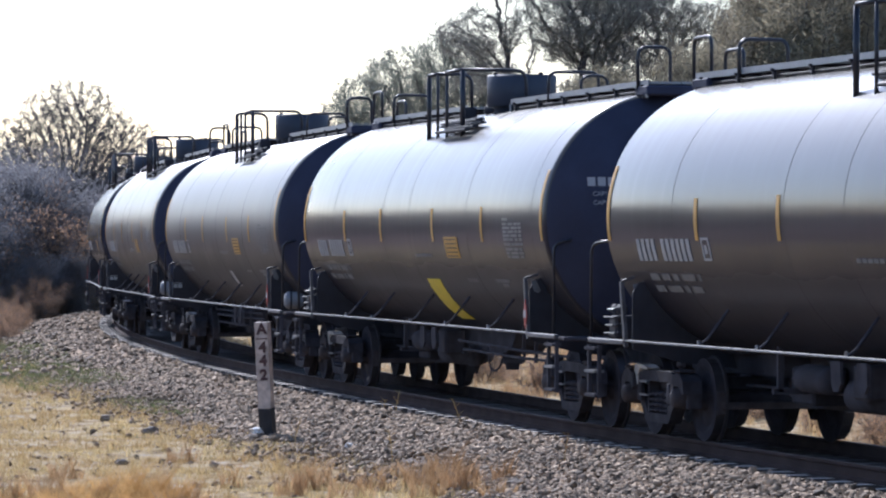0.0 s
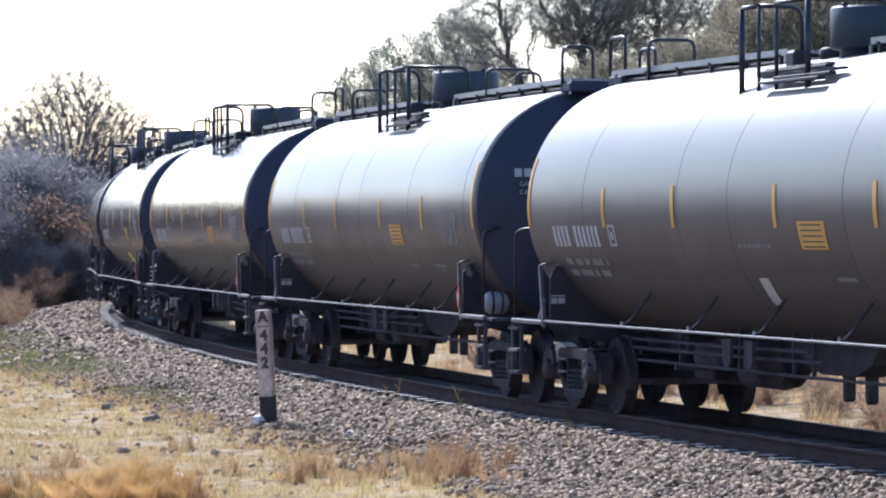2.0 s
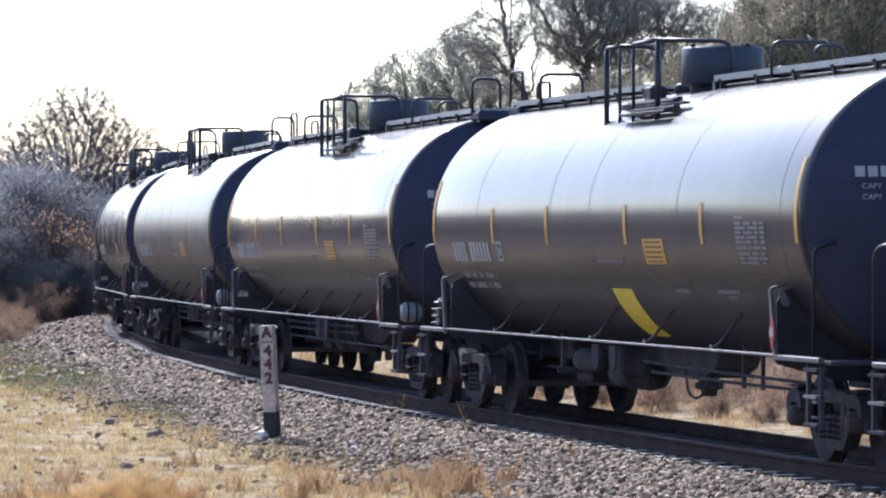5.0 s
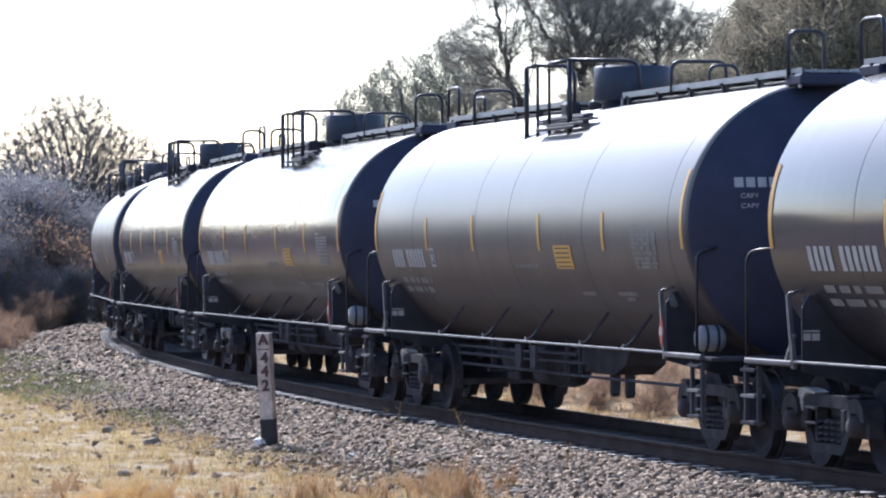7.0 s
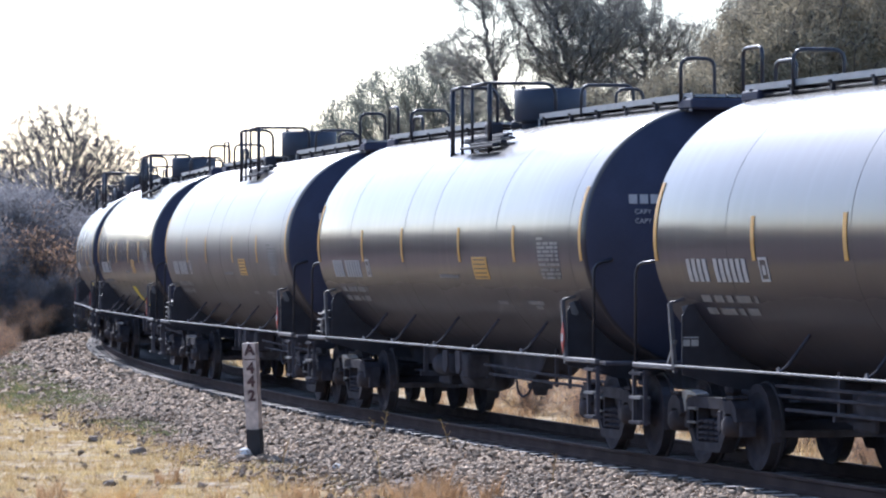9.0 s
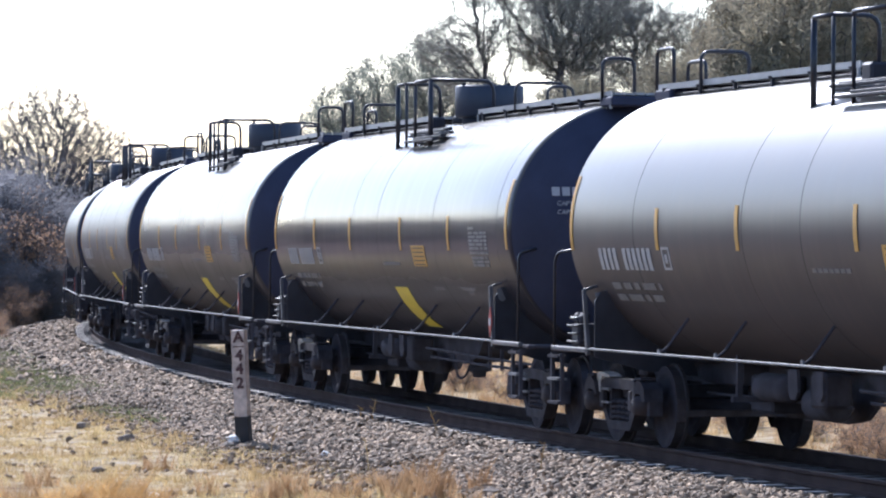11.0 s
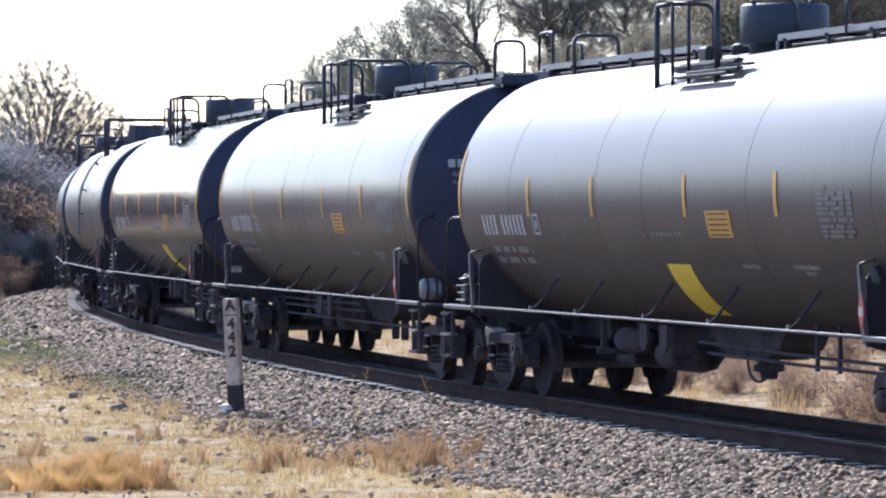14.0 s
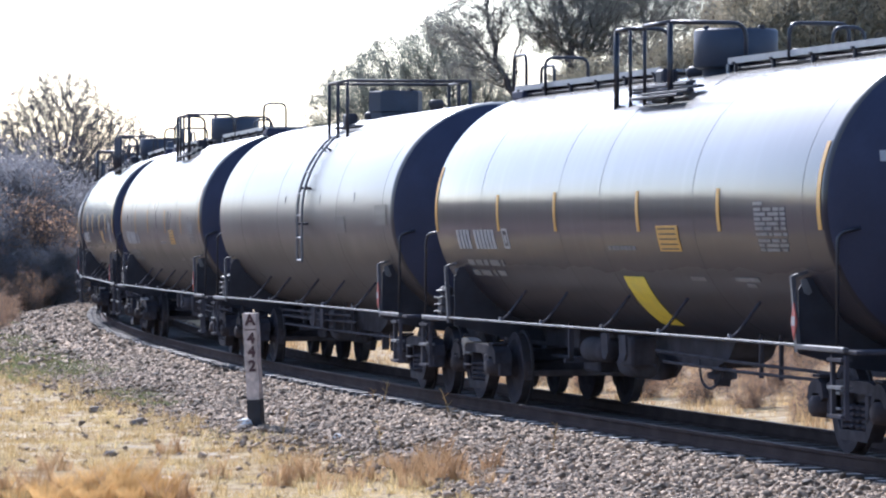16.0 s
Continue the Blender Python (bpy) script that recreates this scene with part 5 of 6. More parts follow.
def build_grass():
    rnd = np.random.default_rng(8)

    def join(*sets):
        return tuple(np.concatenate(q) for q in zip(*sets))

    def patchy(s, l):
        v = np.sin(s * 0.9 + l * 1.7) + np.sin(s * 2.1 - l * 0.8) + rnd.normal(0, 0.9, len(s))
        return v > -0.3
    def clustered(s, l):
        v = np.sin(s * 1.7 + l * 2.3 + 1) + np.sin(s * 3.7 - l * 1.9) + np.sin(s * 0.6 + l * 3.9) + rnd.normal(0, 0.7, len(s))
        return v > -0.25
    near = join(tufts(rnd, 13000, -6, 45, 3.5, 12.5, 9, 0.035, 0.13, 0.15, 1.0, 0.006, patchy),
                tufts(rnd, 20000, -5, 30, 3.9, 10, 8, 0.015, 0.075, 0.10, 1.4, 0.0055, clustered),
                tufts(rnd, 5000, 45, 110, 3.7, 14, 8, 0.06, 0.2, 0.2, 0.9, 0.012, patchy),
                tufts(rnd, 1000, -6, 40, 4.2, 12.5, 22, 0.10, 0.32, 0.11, 0.6, 0.0035))
    blades("dry_grass", "short straw-coloured dry grass on bare ground", M_STRAW, 1, near)
    far = join(tufts(rnd, 7500, 3, 80, -14, -1.6, 10, 0.05, 0.22, 0.2, 0.8, 0.008, patchy),
               tufts(rnd, 260, 3, 75, -14, -2.2, 40, 0.2, 0.55, 0.3, 0.6, 0.006))
    blades("dry_grass", "tall brownish dry grass behind the track", M_STRAW_FAR, 2, far)
    weeds = join(tufts(rnd, 2300, 38, 88, 2.4, 4.9, 10, 0.04, 0.16, 0.2, 1.0, 0.015, lambda s, l: rnd.uniform(size=len(s)) < 0.75),
                 tufts(rnd, 260, 12, 44, 3.0, 5.2, 9, 0.02, 0.08, 0.16, 1.4, 0.008),
                 tufts(rnd, 25, 1, 12, 3.0, 4.0, 14, 0.03, 0.10, 0.15, 1.0, 0.01),
                 tufts(rnd, 1500, 40, 68, 2.7, 4.3, 11, 0.06, 0.18, 0.22, 1.0, 0.012), tufts(rnd, 260, 27, 34, 3.2, 4.1, 10, 0.04, 0.13, 0.18, 1.1, 0.009))
    blades("green_weeds", "low green weeds on the ballast's edge", M_GREEN, 3, weeds, "weeds")


build_grass()


def grass_clump(x, y, h, radius, n, material, label, seed, lean=0.55, width=0.0042):
    rnd = np.random.default_rng(seed)
    s, lat = s_lat(x, y)
    r, a = radius * np.sqrt(rnd.uniform(0, 1, n)), rnd.uniform(0, 2 * math.pi, n)
    bx, by = x + r * np.cos(a), y + r * np.sin(a)
    z = np.full(n, ground_z(lat, x, y) - 0.03)
    hh = h * rnd.uniform(0.3, 1.1, n) * (1 - 0.45 * r / radius)
    ob = blades("grass_clump", label, material, seed, (bx, by, z, hh, np.full(n, lean), rnd.uniform(0.5, 1.0, n) * width), "grass clump")
    ob["kind"] = "thing"
    ob["group"] = "tall dry grass clumps"


M_CLUMP = foliage("rusty_dry_grass", (0.51, 0.345, 0.185), (0.39, 0.245, 0.13), 0.5, scale=0.9)
for k, (x, y, h, r, n) in enumerate(((-3.0, 43.5, 0.42, 0.30, 700), (-3.5, 42.2, 0.40, 0.35, 700), (-2.6, 41.6, 0.36, 0.3, 500), (-4.1, 43.6, 0.45, 0.25, 500),
                                     (-4.45, 42.5, 0.5, 0.22, 450), (-1.35, 45.6, 0.38, 0.14, 260), (-1.62, 44.2, 0.3, 0.2, 300), (0.05, 46.2, 0.42, 0.2, 420),
                                     (0.25, 45.4, 0.34, 0.15, 240), (-2.35, 45.8, 0.36, 0.12, 200), (0.62, 45.4, 0.38, 0.13, 200), (-3.2, 51.0, 0.3, 0.2, 260),
                                     (-0.62, 46.8, 0.26, 0.15, 200), (-4.3, 47.5, 0.3, 0.2, 300), (-1.0, 43.6, 0.3, 0.25, 350), (-0.2, 43.4, 0.34, 0.2, 320),
                                     (0.5, 43.2, 0.3, 0.2, 260), (-0.25, 45.2, 0.40, 0.24, 700), (0.12, 44.3, 0.36, 0.2, 500), (-1.5, 44.9, 0.36, 0.16, 380), (-0.75, 44.6, 0.3, 0.2, 300))):
    grass_clump(x, y, h * 1.35, r, int(n * 0.8), M_CLUMP, "tall rust-brown dry grass clump beside the ballast", 40 + k)
# the soft dense tussocks nearest the camera
M_TUSSOCK = foliage("soft_brown_grass", (0.62, 0.405, 0.17), (0.53, 0.33, 0.13), 0.65, vary=0.15, scale=0.7)
for k, (x, y, h, r) in enumerate(((-3.25, 42.4, 0.64, 0.28), (-3.52, 42.3, 0.55, 0.26), (-2.98, 42.3, 0.55, 0.26), (-3.82, 42.2, 0.42, 0.24), (-2.70, 42.2, 0.42, 0.24),
                                  (-4.42, 42.6, 0.36, 0.2), (-4.15, 42.3, 0.30, 0.2), (-3.3, 41.6, 0.36, 0.3), (-2.9, 41.6, 0.34, 0.3), (-3.7, 41.6, 0.32, 0.3))):
    grass_clump(x, y, h, r, 1700, M_TUSSOCK, "soft dense rust-brown grass tussock on dry ground", 80 + k, 0.6, 0.0032)


def stalk(x0, y0, h, lean, seed):
    s, lat = s_lat(x0, y0)
    z = ground_z(lat, x0, y0)
    bm = bmesh.new()
    add_tube(bm, [(x0, y0, z - 0.05), (x0 + lean * 0.3, y0, z + h * 0.5), (x0 + lean, y0, z + h)], 0.006, 5)
    for k in range(5):
        q = 0.4 + k * 0.12
        add_tube(bm, [(x0 + lean * q * q, y0, z + h * q), (x0 + lean * q * q + (0.05 if k % 2 else -0.05), y0 - 0.02, z + h * q + 0.06)], 0.004, 4)
    me = bpy.data.meshes.new("weed_stalk")
    bm.to_mesh(me)
    bm.free()
    me.materials.append(M_STRAW)
    tagged(new("weed_stalk", me), "thin dry weed stalk growing in the ballast", "weed", group="dry weed stalks")


for k, (s, lat, h, lean) in enumerate(((17.0, 1.5, 0.45, -0.12), (21.8, 1.35, 0.42, 0.06), (22.4, 1.4, 0.25, 0.03), (9.0, 2.3, 0.4, 0.05), (13.0, 3.3, 0.4, -0.05),
                                       (16.0, 3.9, 0.45, 0.1))):
    p = on_track(s, lat)
    stalk(p.x, p.y, h, lean, k)


# ---- trees and brush ----
def grow(seed, height, trunk_r, forks, spread, droop, levels, twist=0.25, stems=1, first=0.3, thin=0.011):
    """Limbs of a tree as paths of (point, radius), by level."""
    rnd = random.Random(seed)
    out = []
    todo = []
    for k in range(stems):
        a = rnd.uniform(0, 2 * math.pi)
        tilt = rnd.uniform(0.05, 0.18) if stems == 1 else rnd.uniform(0.15, 0.55)
        d = Vector((math.cos(a) * tilt, math.sin(a) * tilt, 1)).normalized()
        todo.append((Vector((rnd.uniform(-0.2, 0.2) * (stems > 1), rnd.uniform(-0.2, 0.2) * (stems > 1), -0.3)), d, height * (0.62 if stems == 1 else 0.75),
                     trunk_r, 0))
    while todo:
        p, d, length, r, level = todo.pop()
        n = 5 if level < 2 else 4
        pts = [(p.copy(), r)]
        for i in range(n):
            d = (d + Vector((rnd.gauss(0, 1), rnd.gauss(0, 1), rnd.gauss(0, 0.8))) * twist * (0.5 if level == 0 else 1)
                 + Vector((0, 0, 0.06 if level < 2 else -droop))).normalized()
            p = p + d * (length / n)
            pts.append((p.copy(), max(r * (1 - 0.65 * (i + 1) / n), thin * 0.7)))
        out.append((level, pts))
        if level < levels:
            count = forks[min(level, len(forks) - 1)]
            for k in range(count):
                q = (first if level == 0 else 0.2) + (1 - (first if level == 0 else 0.2)) * (k + rnd.uniform(0.2, 1.0)) / count
                q = min(q, 0.999) * n
                i = int(q)
                base = pts[i][0].lerp(pts[i + 1][0], q - i)
                axis = (pts[i + 1][0] - pts[i][0]).normalized()
                side = axis.orthogonal().normalized()
                side.rotate(Matrix.Rotation(rnd.uniform(0, 2 * math.pi), 3, axis))
                ang = rnd.uniform(0.5, 1.0) * spread
                nd = (axis * math.cos(ang) + side * math.sin(ang)).normalized()
                todo.append((base, nd, length * rnd.uniform(0.45, 0.72), max(pts[i][1] * rnd.uniform(0.5, 0.7), thin), level + 1))
    return out


def limbs_mesh(paths, sides):
    verts, tris, base = [], [], 0
    for level, pts in paths:
        n = max(3, sides - level)
        rings = []
        for i, (p, r) in enumerate(pts):
            d = (pts[min(i + 1, len(pts) - 1)][0] - pts[max(i - 1, 0)][0]).normalized()
            u = d.orthogonal().normalized()
            w = d.cross(u)
            for k in range(n):
                a = 2 * math.pi * k / n
                q = p + (u * math.cos(a) + w * math.sin(a)) * r
                verts.append((q.x, q.y, q.z))
        for i in range(len(pts) - 1):
            for k in range(n):
                a, c = base + i * n + k, base + i * n + (k + 1) % n
                tris += [(a, c, c + n), (a, c + n, a + n)]
        base += len(pts) * n
    return verts, tris


def build_tree(name, seed, label, category, height, trunk_r, forks, spread, droop, levels, leaf, leaves, leaf_size, stems=1, first=0.3,
               twist=0.25, scatter_r=0.12, thin=0.011, slim=0.2):
    tree = empty(name)
    tagged(tree, label, category)
    paths = grow(seed, height, trunk_r, forks, spread, droop, levels, twist, stems, first, thin)
    big = [q for q in paths if q[0] <= 1]
    fine = [q for q in paths if q[0] > 1]
    v, t = limbs_mesh(big, 8)
    mesh_from("trunk", v, t, M_BARK, tree)
    v, t = limbs_mesh(fine, 6)
    tagged(mesh_from("branch_work", v, t, M_TWIG, tree), kind="stuff")
    if leaves:
        rnd = np.random.default_rng(seed)
        tips = np.array([[*pts[i][0], *(pts[i][0] - pts[i - 1][0]).normalized()] for level, pts in paths if level >= levels - 1 for i in range(1, len(pts))])
        n = leaves
        pick = tips[rnd.integers(0, len(tips), n)]
        c = pick[:, :3] + rnd.normal(0, scatter_r, (n, 3))
        u = pick[:, 3:] + rnd.normal(size=(n, 3)) * 0.45
        u /= np.linalg.norm(u, axis=1)[:, None]
        w = rnd.normal(size=(n, 3))
        w -= u * (u * w).sum(1)[:, None]
        w /= np.linalg.norm(w, axis=1)[:, None]
        size = rnd.uniform(0.6, 1.3, n)[:, None] * leaf_size
        quad = np.stack([c - u * size, c + w * size * slim, c + u * size, c - w * size * slim], 1)
        tri = np.array([[0, 1, 2], [0, 2, 3]])
        tris = (tri[None] + (np.arange(n) * 4)[:, None, None]).reshape(-1, 3)
        mesh_from("crown", quad.reshape(-1, 3), tris, leaf, tree)
    return tree


def stand(tree, x, y, turn=0.0, size=1.0, sink=0.1):
    s, lat = s_lat(x, y)
    m = pose(x, y, ground_z(lat, x, y) - sink, 0, 0, turn)
    tree.matrix_basis = m @ Matrix.Diagonal((size, size, size, 1))
    return tree


def again(tree, x, y, turn, size):
    s, lat = s_lat(x, y)
    made = copy_thing(tree, pose(x, y, ground_z(lat, x, y) - 0.1, 0, 0, turn))
    made.scale = (size,) * 3
    return made


def colonise(seed, stems, blobs, count, step=0.22, kill=0.3, reach=2.2, wander=0.25):
    """Limbs that grow from the stems towards points strewn through the crown's blobs (x, y, z, rx, ry, rz). Gives nodes, parents and radii."""
    rnd = np.random.default_rng(seed)
    share = np.array([b[3] * b[4] * b[5] for b in blobs])
    marks = []
    for (cx, cy, cz, rx, ry, rz), k in zip(blobs, (share / share.sum() * count).astype(int)):
        q = rnd.normal(size=(k, 3))
        q *= (rnd.uniform(0.05, 1, k) ** (1 / 2.4) / np.linalg.norm(q, axis=1))[:, None]
        marks.append(q * (rx, ry, rz) + (cx, cy, cz))
    marks = np.concatenate(marks)
    nodes, parent = [], []
    for stem in stems:
        last = -1
        for a, b in zip(stem, stem[1:]):
            a, b = np.array(a, float), np.array(b, float)
            n = max(2, int(np.linalg.norm(b - a) / step))
            for k in range(n):
                nodes.append(a + (b - a) * k / n + rnd.normal(0, 0.02, 3))
                parent.append(last)
                last = len(nodes) - 1
    nodes = np.array(nodes)
    dist = np.linalg.norm(marks[:, None] - nodes[None], axis=2)
    best, near = dist.argmin(1), dist.min(1)
    alive = near > kill
    kids = np.zeros(20000, int)
    for _ in range(160):
        pull = alive & (near < reach)
        if not pull.any():
            break
        way = marks[pull] - nodes[best[pull]]
        way /= np.linalg.norm(way, axis=1)[:, None]
        total = np.zeros((len(nodes), 3))
        np.add.at(total, best[pull], way)
        grow_at = np.unique(best[pull])
        grow_at = grow_at[kids[grow_at] < 3]
        if not len(grow_at) or len(nodes) > 16000:
            break
        kids[grow_at] += 1
        way = total[grow_at]
        way /= np.linalg.norm(way, axis=1)[:, None] + 1e-6
        way += rnd.normal(0, wander, way.shape)
        way /= np.linalg.norm(way, axis=1)[:, None]
        fresh = nodes[grow_at] + way * step
        first = len(nodes)
        nodes = np.concatenate([nodes, fresh])
        parent += list(grow_at)
        dist = np.linalg.norm(marks[:, None] - fresh[None], axis=2)
        closer = dist.min(1) < near
        best[closer] = first + dist.argmin(1)[closer]
        near = np.minimum(near, dist.min(1))
        alive &= near > kill
    parent = np.array(parent)
    power = np.zeros(len(nodes))
    for k in range(len(nodes) - 1, -1, -1):
        power[k] = max(power[k], 1.0)
        if parent[k] >= 0:
            power[parent[k]] += power[k]
    return nodes, parent, power


def rods(nodes, parent, radius, pick, sides):
    """Tapered round pieces from each picked node's parent to it."""
    pick = pick[parent[pick] >= 0]
    a, b = nodes[parent[pick]], nodes[pick]
    d = b - a
    d /= np.linalg.norm(d, axis=1)[:, None] + 1e-9
    u = np.cross(d, np.where(np.abs(d[:, 2:3]) < 0.9, [[0, 0, 1.0]], [[1.0, 0, 0]]))
    u /= np.linalg.norm(u, axis=1)[:, None]
    w = np.cross(d, u)
    ang = np.arange(sides) * 2 * math.pi / sides
    ring = u[:, None] * np.cos(ang)[None, :, None] + w[:, None] * np.sin(ang)[None, :, None]
    ra, rb = np.minimum(radius[parent[pick]], radius[pick] * 1.5)[:, None, None], radius[pick][:, None, None]
    verts = np.concatenate([a[:, None] - d[:, None] * ra * 0.4 + ring * ra, b[:, None] + ring * rb], 1)
    k = np.arange(sides)
    tri = np.concatenate([np.stack([k, (k + 1) % sides, (k + 1) % sides + sides], 1), np.stack([k, (k + 1) % sides + sides, k + sides], 1)])
    tris = tri[None] + (np.arange(len(pick)) * 2 * sides)[:, None, None]
    return verts.reshape(-1, 3), tris.reshape(-1, 3)


def crown_tree(name, seed, label, stems, blobs, count, leaf, leaves, leaf_size, slim, tip=0.011, power_of=2.1, scatter_r=0.15, step=0.22, kill=0.3, wander=0.25,
               droop=0.0, follow=1.0, bark=None):
    """A tree whose crown fills the blobs: trunk and limbs, fine branches, then leaves or twig ends along the outer branches."""
    tree = empty(name)
    tagged(tree, label, "tree")
    nodes, parent, power = colonise(seed, stems, blobs, count, step, kill, wander=wander)
    radius = tip * power ** (1 / power_of)
    for part_name, pick, sides in (("trunk", np.nonzero(radius > 0.05)[0], 7), ("branch_work", np.nonzero(radius <= 0.05)[0], 4)):
        v, t = rods(nodes, parent, radius, pick, sides)
        ob = mesh_from(part_name, v, t, bark or M_LIMB, tree)
        if part_name == "branch_work":
            tagged(ob, kind="stuff")
    rnd = np.random.default_rng(seed)
    fine = np.nonzero((power < 26) & (parent >= 0))[0]
    pick = fine[rnd.integers(0, len(fine), leaves)]
    way = nodes[pick] - nodes[parent[pick]]
    way /= np.linalg.norm(way, axis=1)[:, None] + 1e-9
    c = nodes[pick] + rnd.normal(0, scatter_r, (leaves, 3))
    u = way * follow + rnd.normal(size=(leaves, 3)) * 0.55 + (0, 0, -droop)
    u /= np.linalg.norm(u, axis=1)[:, None]
    w = rnd.normal(size=(leaves, 3))
    w -= u * (u * w).sum(1)[:, None]
    w /= np.linalg.norm(w, axis=1)[:, None]
    size = rnd.uniform(0.5, 1.3, leaves)[:, None] * leaf_size
    quad = np.stack([c - u * size, c + w * size * slim, c + u * size, c - w * size * slim], 1)
    tri = np.array([[0, 1, 2], [0, 2, 3]])
    mesh_from("crown", quad.reshape(-1, 3), (tri[None] + (np.arange(leaves) * 4)[:, None, None]).reshape(-1, 3), leaf, tree)
    return tree


M_LIMB = mat("dark_limb_bark", (0.085, 0.075, 0.08), 0.9, vary=0.3, scale=2, fine=20, bump=0.2, size=0.01)
M_LIMB_GREY = mat("grey_limb_bark", (0.13, 0.122, 0.128), 0.9, vary=0.3, scale=2, fine=20, bump=0.2, size=0.01)
M_TWIG = mat("grey_twig", (0.22, 0.20, 0.185), 0.9, vary=0.3, scale=1, fine=10, bump=0, by_island=0.3)
T_BARE = "leafless grey thorn tree with fine branching twigs"
bare = stand(crown_tree("thorn_tree", 11, T_BARE, [[(0, 0, 0), (0.1, 0, 1.2), (-0.1, 0.1, 2.4), (0.0, 0, 3.2)]],
                        [(-0.2, 0, 5.8, 2.2, 1.8, 2.4), (1.5, 0, 5.1, 1.9, 1.6, 1.9), (-1.9, 0, 5.0, 1.6, 1.5, 2.0)], 6500, M_HAIR, 42000, 0.16, 0.032,
                        tip=0.005, power_of=2.1, scatter_r=0.04, step=0.13, kill=0.15, wander=0.14, follow=1.2, bark=M_LIMB_GREY), -14.1, 160.0, 0, 1.1)
tall = stand(crown_tree("mesquite_tree", 23, "tall dark-limbed mesquite tree with thin leaves",
                        [[(0, 0, 0), (0.1, 0, 2.4), (-0.2, 0, 4.6), (-0.9, 0.2, 6.6)], [(0.05, 0, 2.8), (0.5, 0.1, 5.2), (0.5, 0, 7.0)], [(0.1, 0, 3.6), (0.2, -0.3, 6.4)]],
                        [(-2.5, 0, 8.7, 1.5, 1.4, 0.9), (0.4, 0, 9.2, 2.0, 1.7, 1.3), (-0.9, 0.3, 10.7, 2.3, 1.8, 1.1), (1.8, 0, 9.7, 1.5, 1.3, 0.9), (-2.1, 0, 7.4, 1.3, 1.1, 0.5), (1.7, 0, 7.8, 1.3, 1.2, 0.7)], 3200, M_LEAF_DARK,
                        88000, 0.075, 0.085, tip=0.007, power_of=2.0, scatter_r=0.085, step=0.17, kill=0.22, wander=0.3, droop=0.05), 3.5, 126.0, 0)
mid = stand(crown_tree("mesquite_tree", 37, "spreading mesquite tree with thin grey-green leaves", [[(0, 0, 0), (0.1, 0, 2.0), (-0.4, 0, 3.8)], [(0.05, 0, 2.2), (0.7, 0.1, 4.2)]],
                       [(0.5, 0, 7.0, 1.8, 1.6, 2.4), (-1.2, 0, 6.5, 1.9, 1.6, 2.1), (-2.6, 0, 5.9, 1.3, 1.2, 1.7), (2.1, 0, 6.3, 1.3, 1.2, 1.9)], 3000, M_LEAF_MID,
                       85000, 0.08, 0.12, tip=0.008, scatter_r=0.13, step=0.18, kill=0.24, wander=0.2, droop=-0.3), -0.4, 140.0, 0, 1.05)
olive = stand(crown_tree("acacia_tree", 52, "olive-leaved acacia tree behind the railway", [[(0, 0, 0), (0.1, 0, 1.6), (-0.3, 0, 3.2)], [(0.05, 0, 1.8), (0.8, 0.1, 3.4)]],
                         [(0.0, 0, 5.6, 2.1, 1.9, 2.5), (1.9, 0, 4.9, 1.6, 1.5, 2.1), (-1.8, 0, 4.8, 1.6, 1.5, 2.0)], 2000, M_LEAF,
                         95000, 0.075, 0.17, tip=0.009, scatter_r=0.17, step=0.2, kill=0.27, wander=0.25), 4.6, 120.0, 0, 0.93)
brush = stand(build_tree("thorn_bush", 71, "dense grey thorn bush beside the line", "bush", 5.2, 0.07, (7, 7, 5), 1.0, 0.0, 3, M_LEAF_GREY, 60000, 0.058, stems=6,
                         first=0.12, scatter_r=0.2, thin=0.014, slim=0.35), -15.5, 150.0, 0, 1.0)
dry = stand(build_tree("dry_bush", 83, "low dry rust-brown bush", "bush", 1.8, 0.025, (6, 5, 4), 0.9, 0.0, 3, M_LEAF_BROWN, 13000, 0.035, stems=6, first=0.1,
                       scatter_r=0.1, thin=0.008), -13.7, 143.0, 0, 0.5)
# the brush beyond the bend, and the trees behind the train
for x, y, turn, size in ((-13.4, 170, 60, 1.0), (-12.0, 174, 10, 0.95), (-14.9, 172, 100, 1.05), (-12.9, 163, 330, 0.8), (-17.6, 153, 40, 1.0), (-13.6, 166, 90, 0.75), (-19.5, 158, 130, 1.1), (-16.8, 164, 200, 0.95), (-12.6, 178, 250, 0.7), (-14.3, 152, 300, 0.8), (-16.6, 147, 160, 0.85), (-13.4, 158, 20, 0.75), (-18.4, 148, 220, 0.95), (-13.3, 144.4, 70, 0.42), (-14.5, 144.2, 190, 0.38), (-15.8, 144.8, 10, 0.6)):
    again(brush, x, y, turn, size)
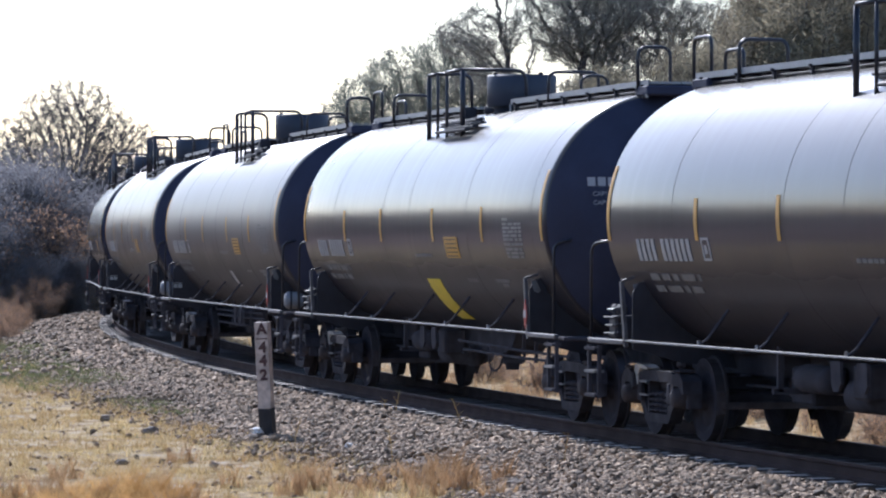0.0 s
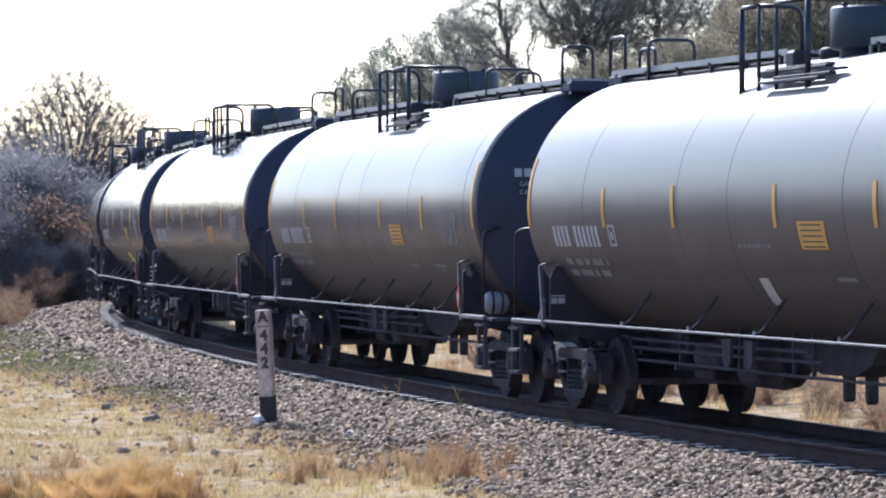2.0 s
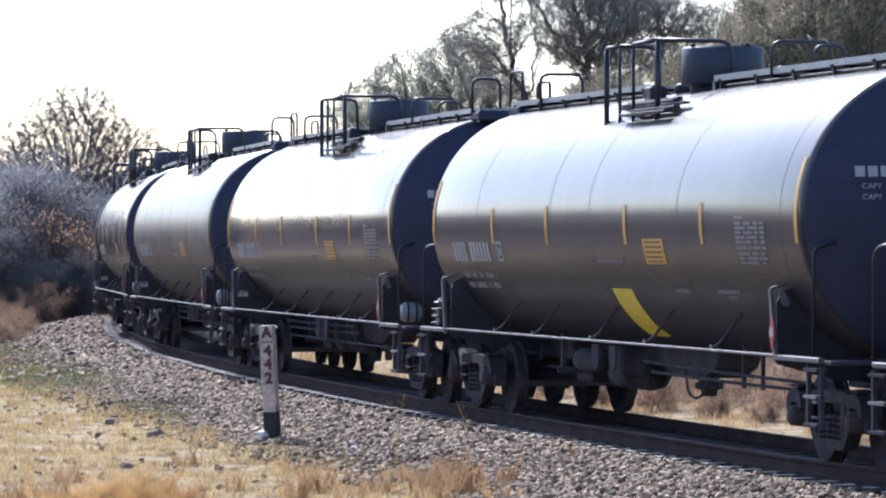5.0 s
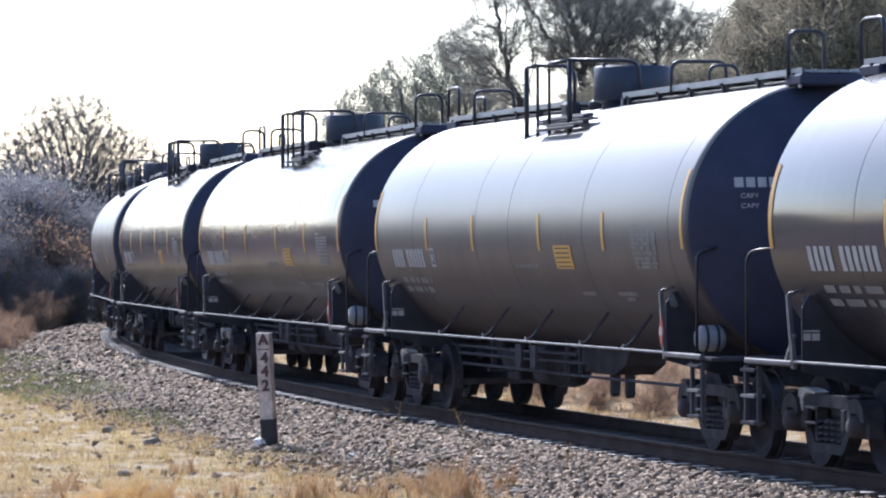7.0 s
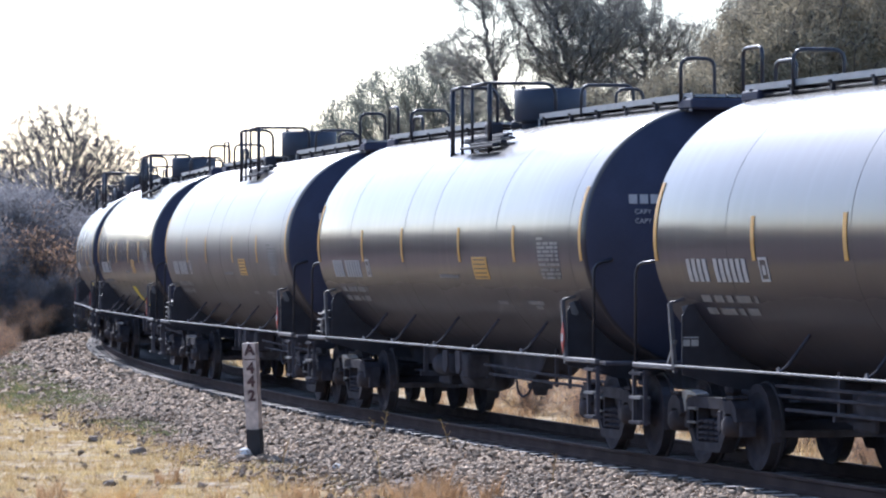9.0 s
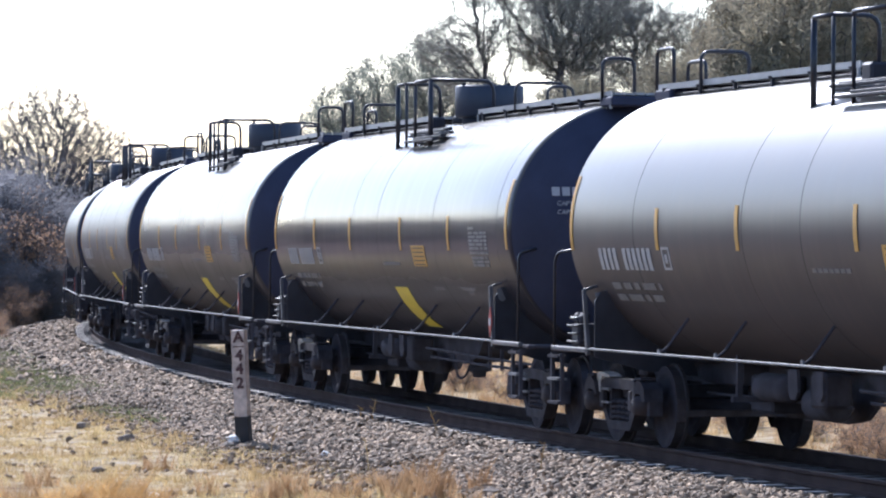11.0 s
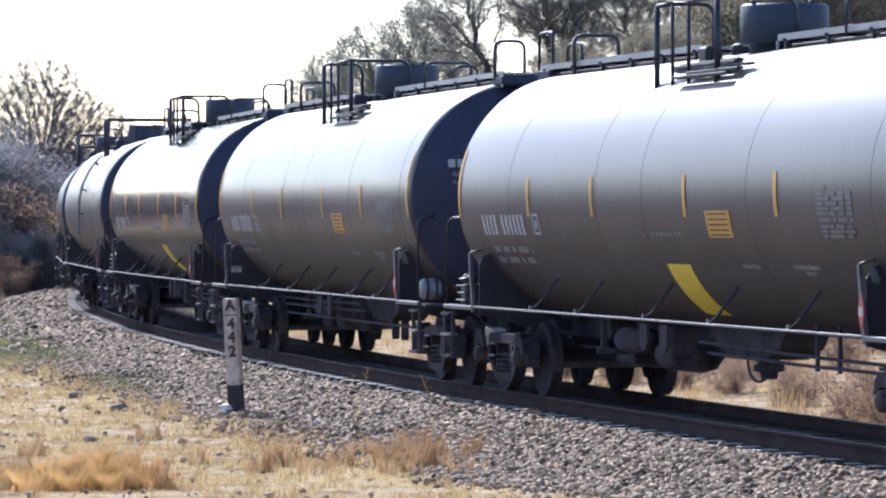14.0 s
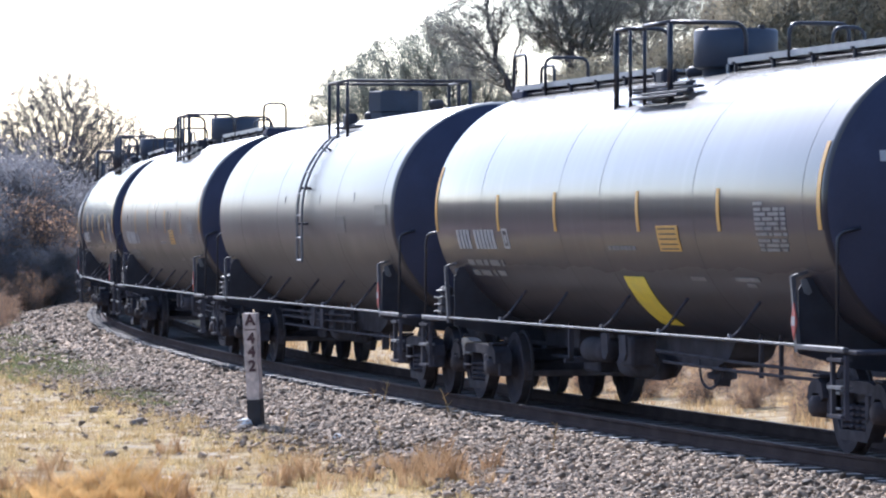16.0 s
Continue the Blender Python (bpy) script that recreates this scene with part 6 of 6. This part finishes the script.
# scrub that stands to the side of the view and shows in the tanks
scrub = stand(build_tree("scrub_bush", 95, "dark leafy scrub bush on dry ground", "bush", 5.0, 0.07, (6, 5), 1.0, 0.0, 2, M_LEAF_SCRUB, 2200, 0.18, stems=5, first=0.1,
                         scatter_r=0.3, thin=0.012, slim=0.4), -24.0, 140.0, 0, 1.0)
rnd_scrub = random.Random(17)
for k in range(46):
    y = rnd_scrub.uniform(84, 165)
    x = -(0.11 * y + 9) - 70 * rnd_scrub.random() ** 1.5
    again(scrub, x, y, rnd_scrub.uniform(0, 360), rnd_scrub.uniform(0.9, 1.5))
for k, (x, y, turn, size) in enumerate(((-14.2, 146.0, 130, 2.0), (-15.2, 140, 90, 0.55), (-17.9, 139, 140, 0.8), (-13.9, 141.5, 200, 0.75), (-13.3, 147.0, 310, 0.8), (-12.7, 152.5, 15, 0.7), (-12.35, 117, 75, 0.42), (-12.6, 121.5, 160, 0.45), (-12.0, 113.2, 250, 0.36), (-13.0, 127, 30, 0.5),
                                        (-14.6, 136, 70, 0.5), (8.5, 73, 20, 0.6), (9.6, 70, 80, 0.55), (7.4, 78, 130, 0.7), (5.8, 83, 10, 0.7), (10.5, 76, 60, 0.7),
                                        (6.6, 88, 200, 0.8), (3.6, 92, 40, 0.7), (2.2, 100, 10, 0.8), (8.8, 62, 170, 0.45), (7.0, 69, 250, 0.5), (3.3, 67, 30, 0.42), (2.5, 69.5, 80, 0.4), (4.1, 65, 140, 0.38), (3.8, 71, 200, 0.5), (4.9, 69, 10, 0.5),
                                        (1.7, 74, 60, 0.45), (5.4, 67, 250, 0.42), (4.7, 62.5, 120, 0.3), (2.9, 75, 170, 0.55), (6.2, 73, 330, 0.55), (0.8, 80, 40, 0.5), (5.75, 53.9, 15, 0.5), (6.0, 52.5, 100, 0.46), (5.3, 59.0, 210, 0.4))):
    again(dry, x, y, turn, size)
for k, (x, y, turn, size) in enumerate(((3.3, 122, 300, 0.82), (7.2, 121, 80, 1.0), (9.6, 123, 190, 1.12), (12.4, 124, 30, 1.4), (10.9, 127, 240, 1.42), (16.5, 126, 100, 1.5))):
    again(olive, x, y, turn, size)
for k, (x, y, turn, size) in enumerate(((12.0, 131, 150, 1.28), (14.6, 132, 30, 1.35), (17.5, 134, 100, 1.35), (20.5, 132, 10, 1.35))):
    again(mid, x, y, turn, size)
for k, (x, y, turn, size) in enumerate(((6.0, 128, 35, 0.97), (13.4, 138, 60, 1.05), (12.2, 138, 320, 1.05))):
    again(tall, x, y, turn, size)
for k, (x, y, turn, size) in enumerate(((-3.4, 152, 150, 0.72), (3.2, 150, 220, 0.8))):
    again(mid, x, y, turn, size)
again(bare, -19.0, 164, 130, 0.85)
# unseen scrub added behind the camera to darken what the tank ends reflect
for k in range(26):
    a = math.pi * (0.9 + 1.15 * k / 25)
    d = rnd_scrub.uniform(16, 42)
    again(scrub, d * math.cos(a) * 1.2 - 4, d * math.sin(a) - 2, rnd_scrub.uniform(0, 360), rnd_scrub.uniform(0.8, 1.3))


motions()
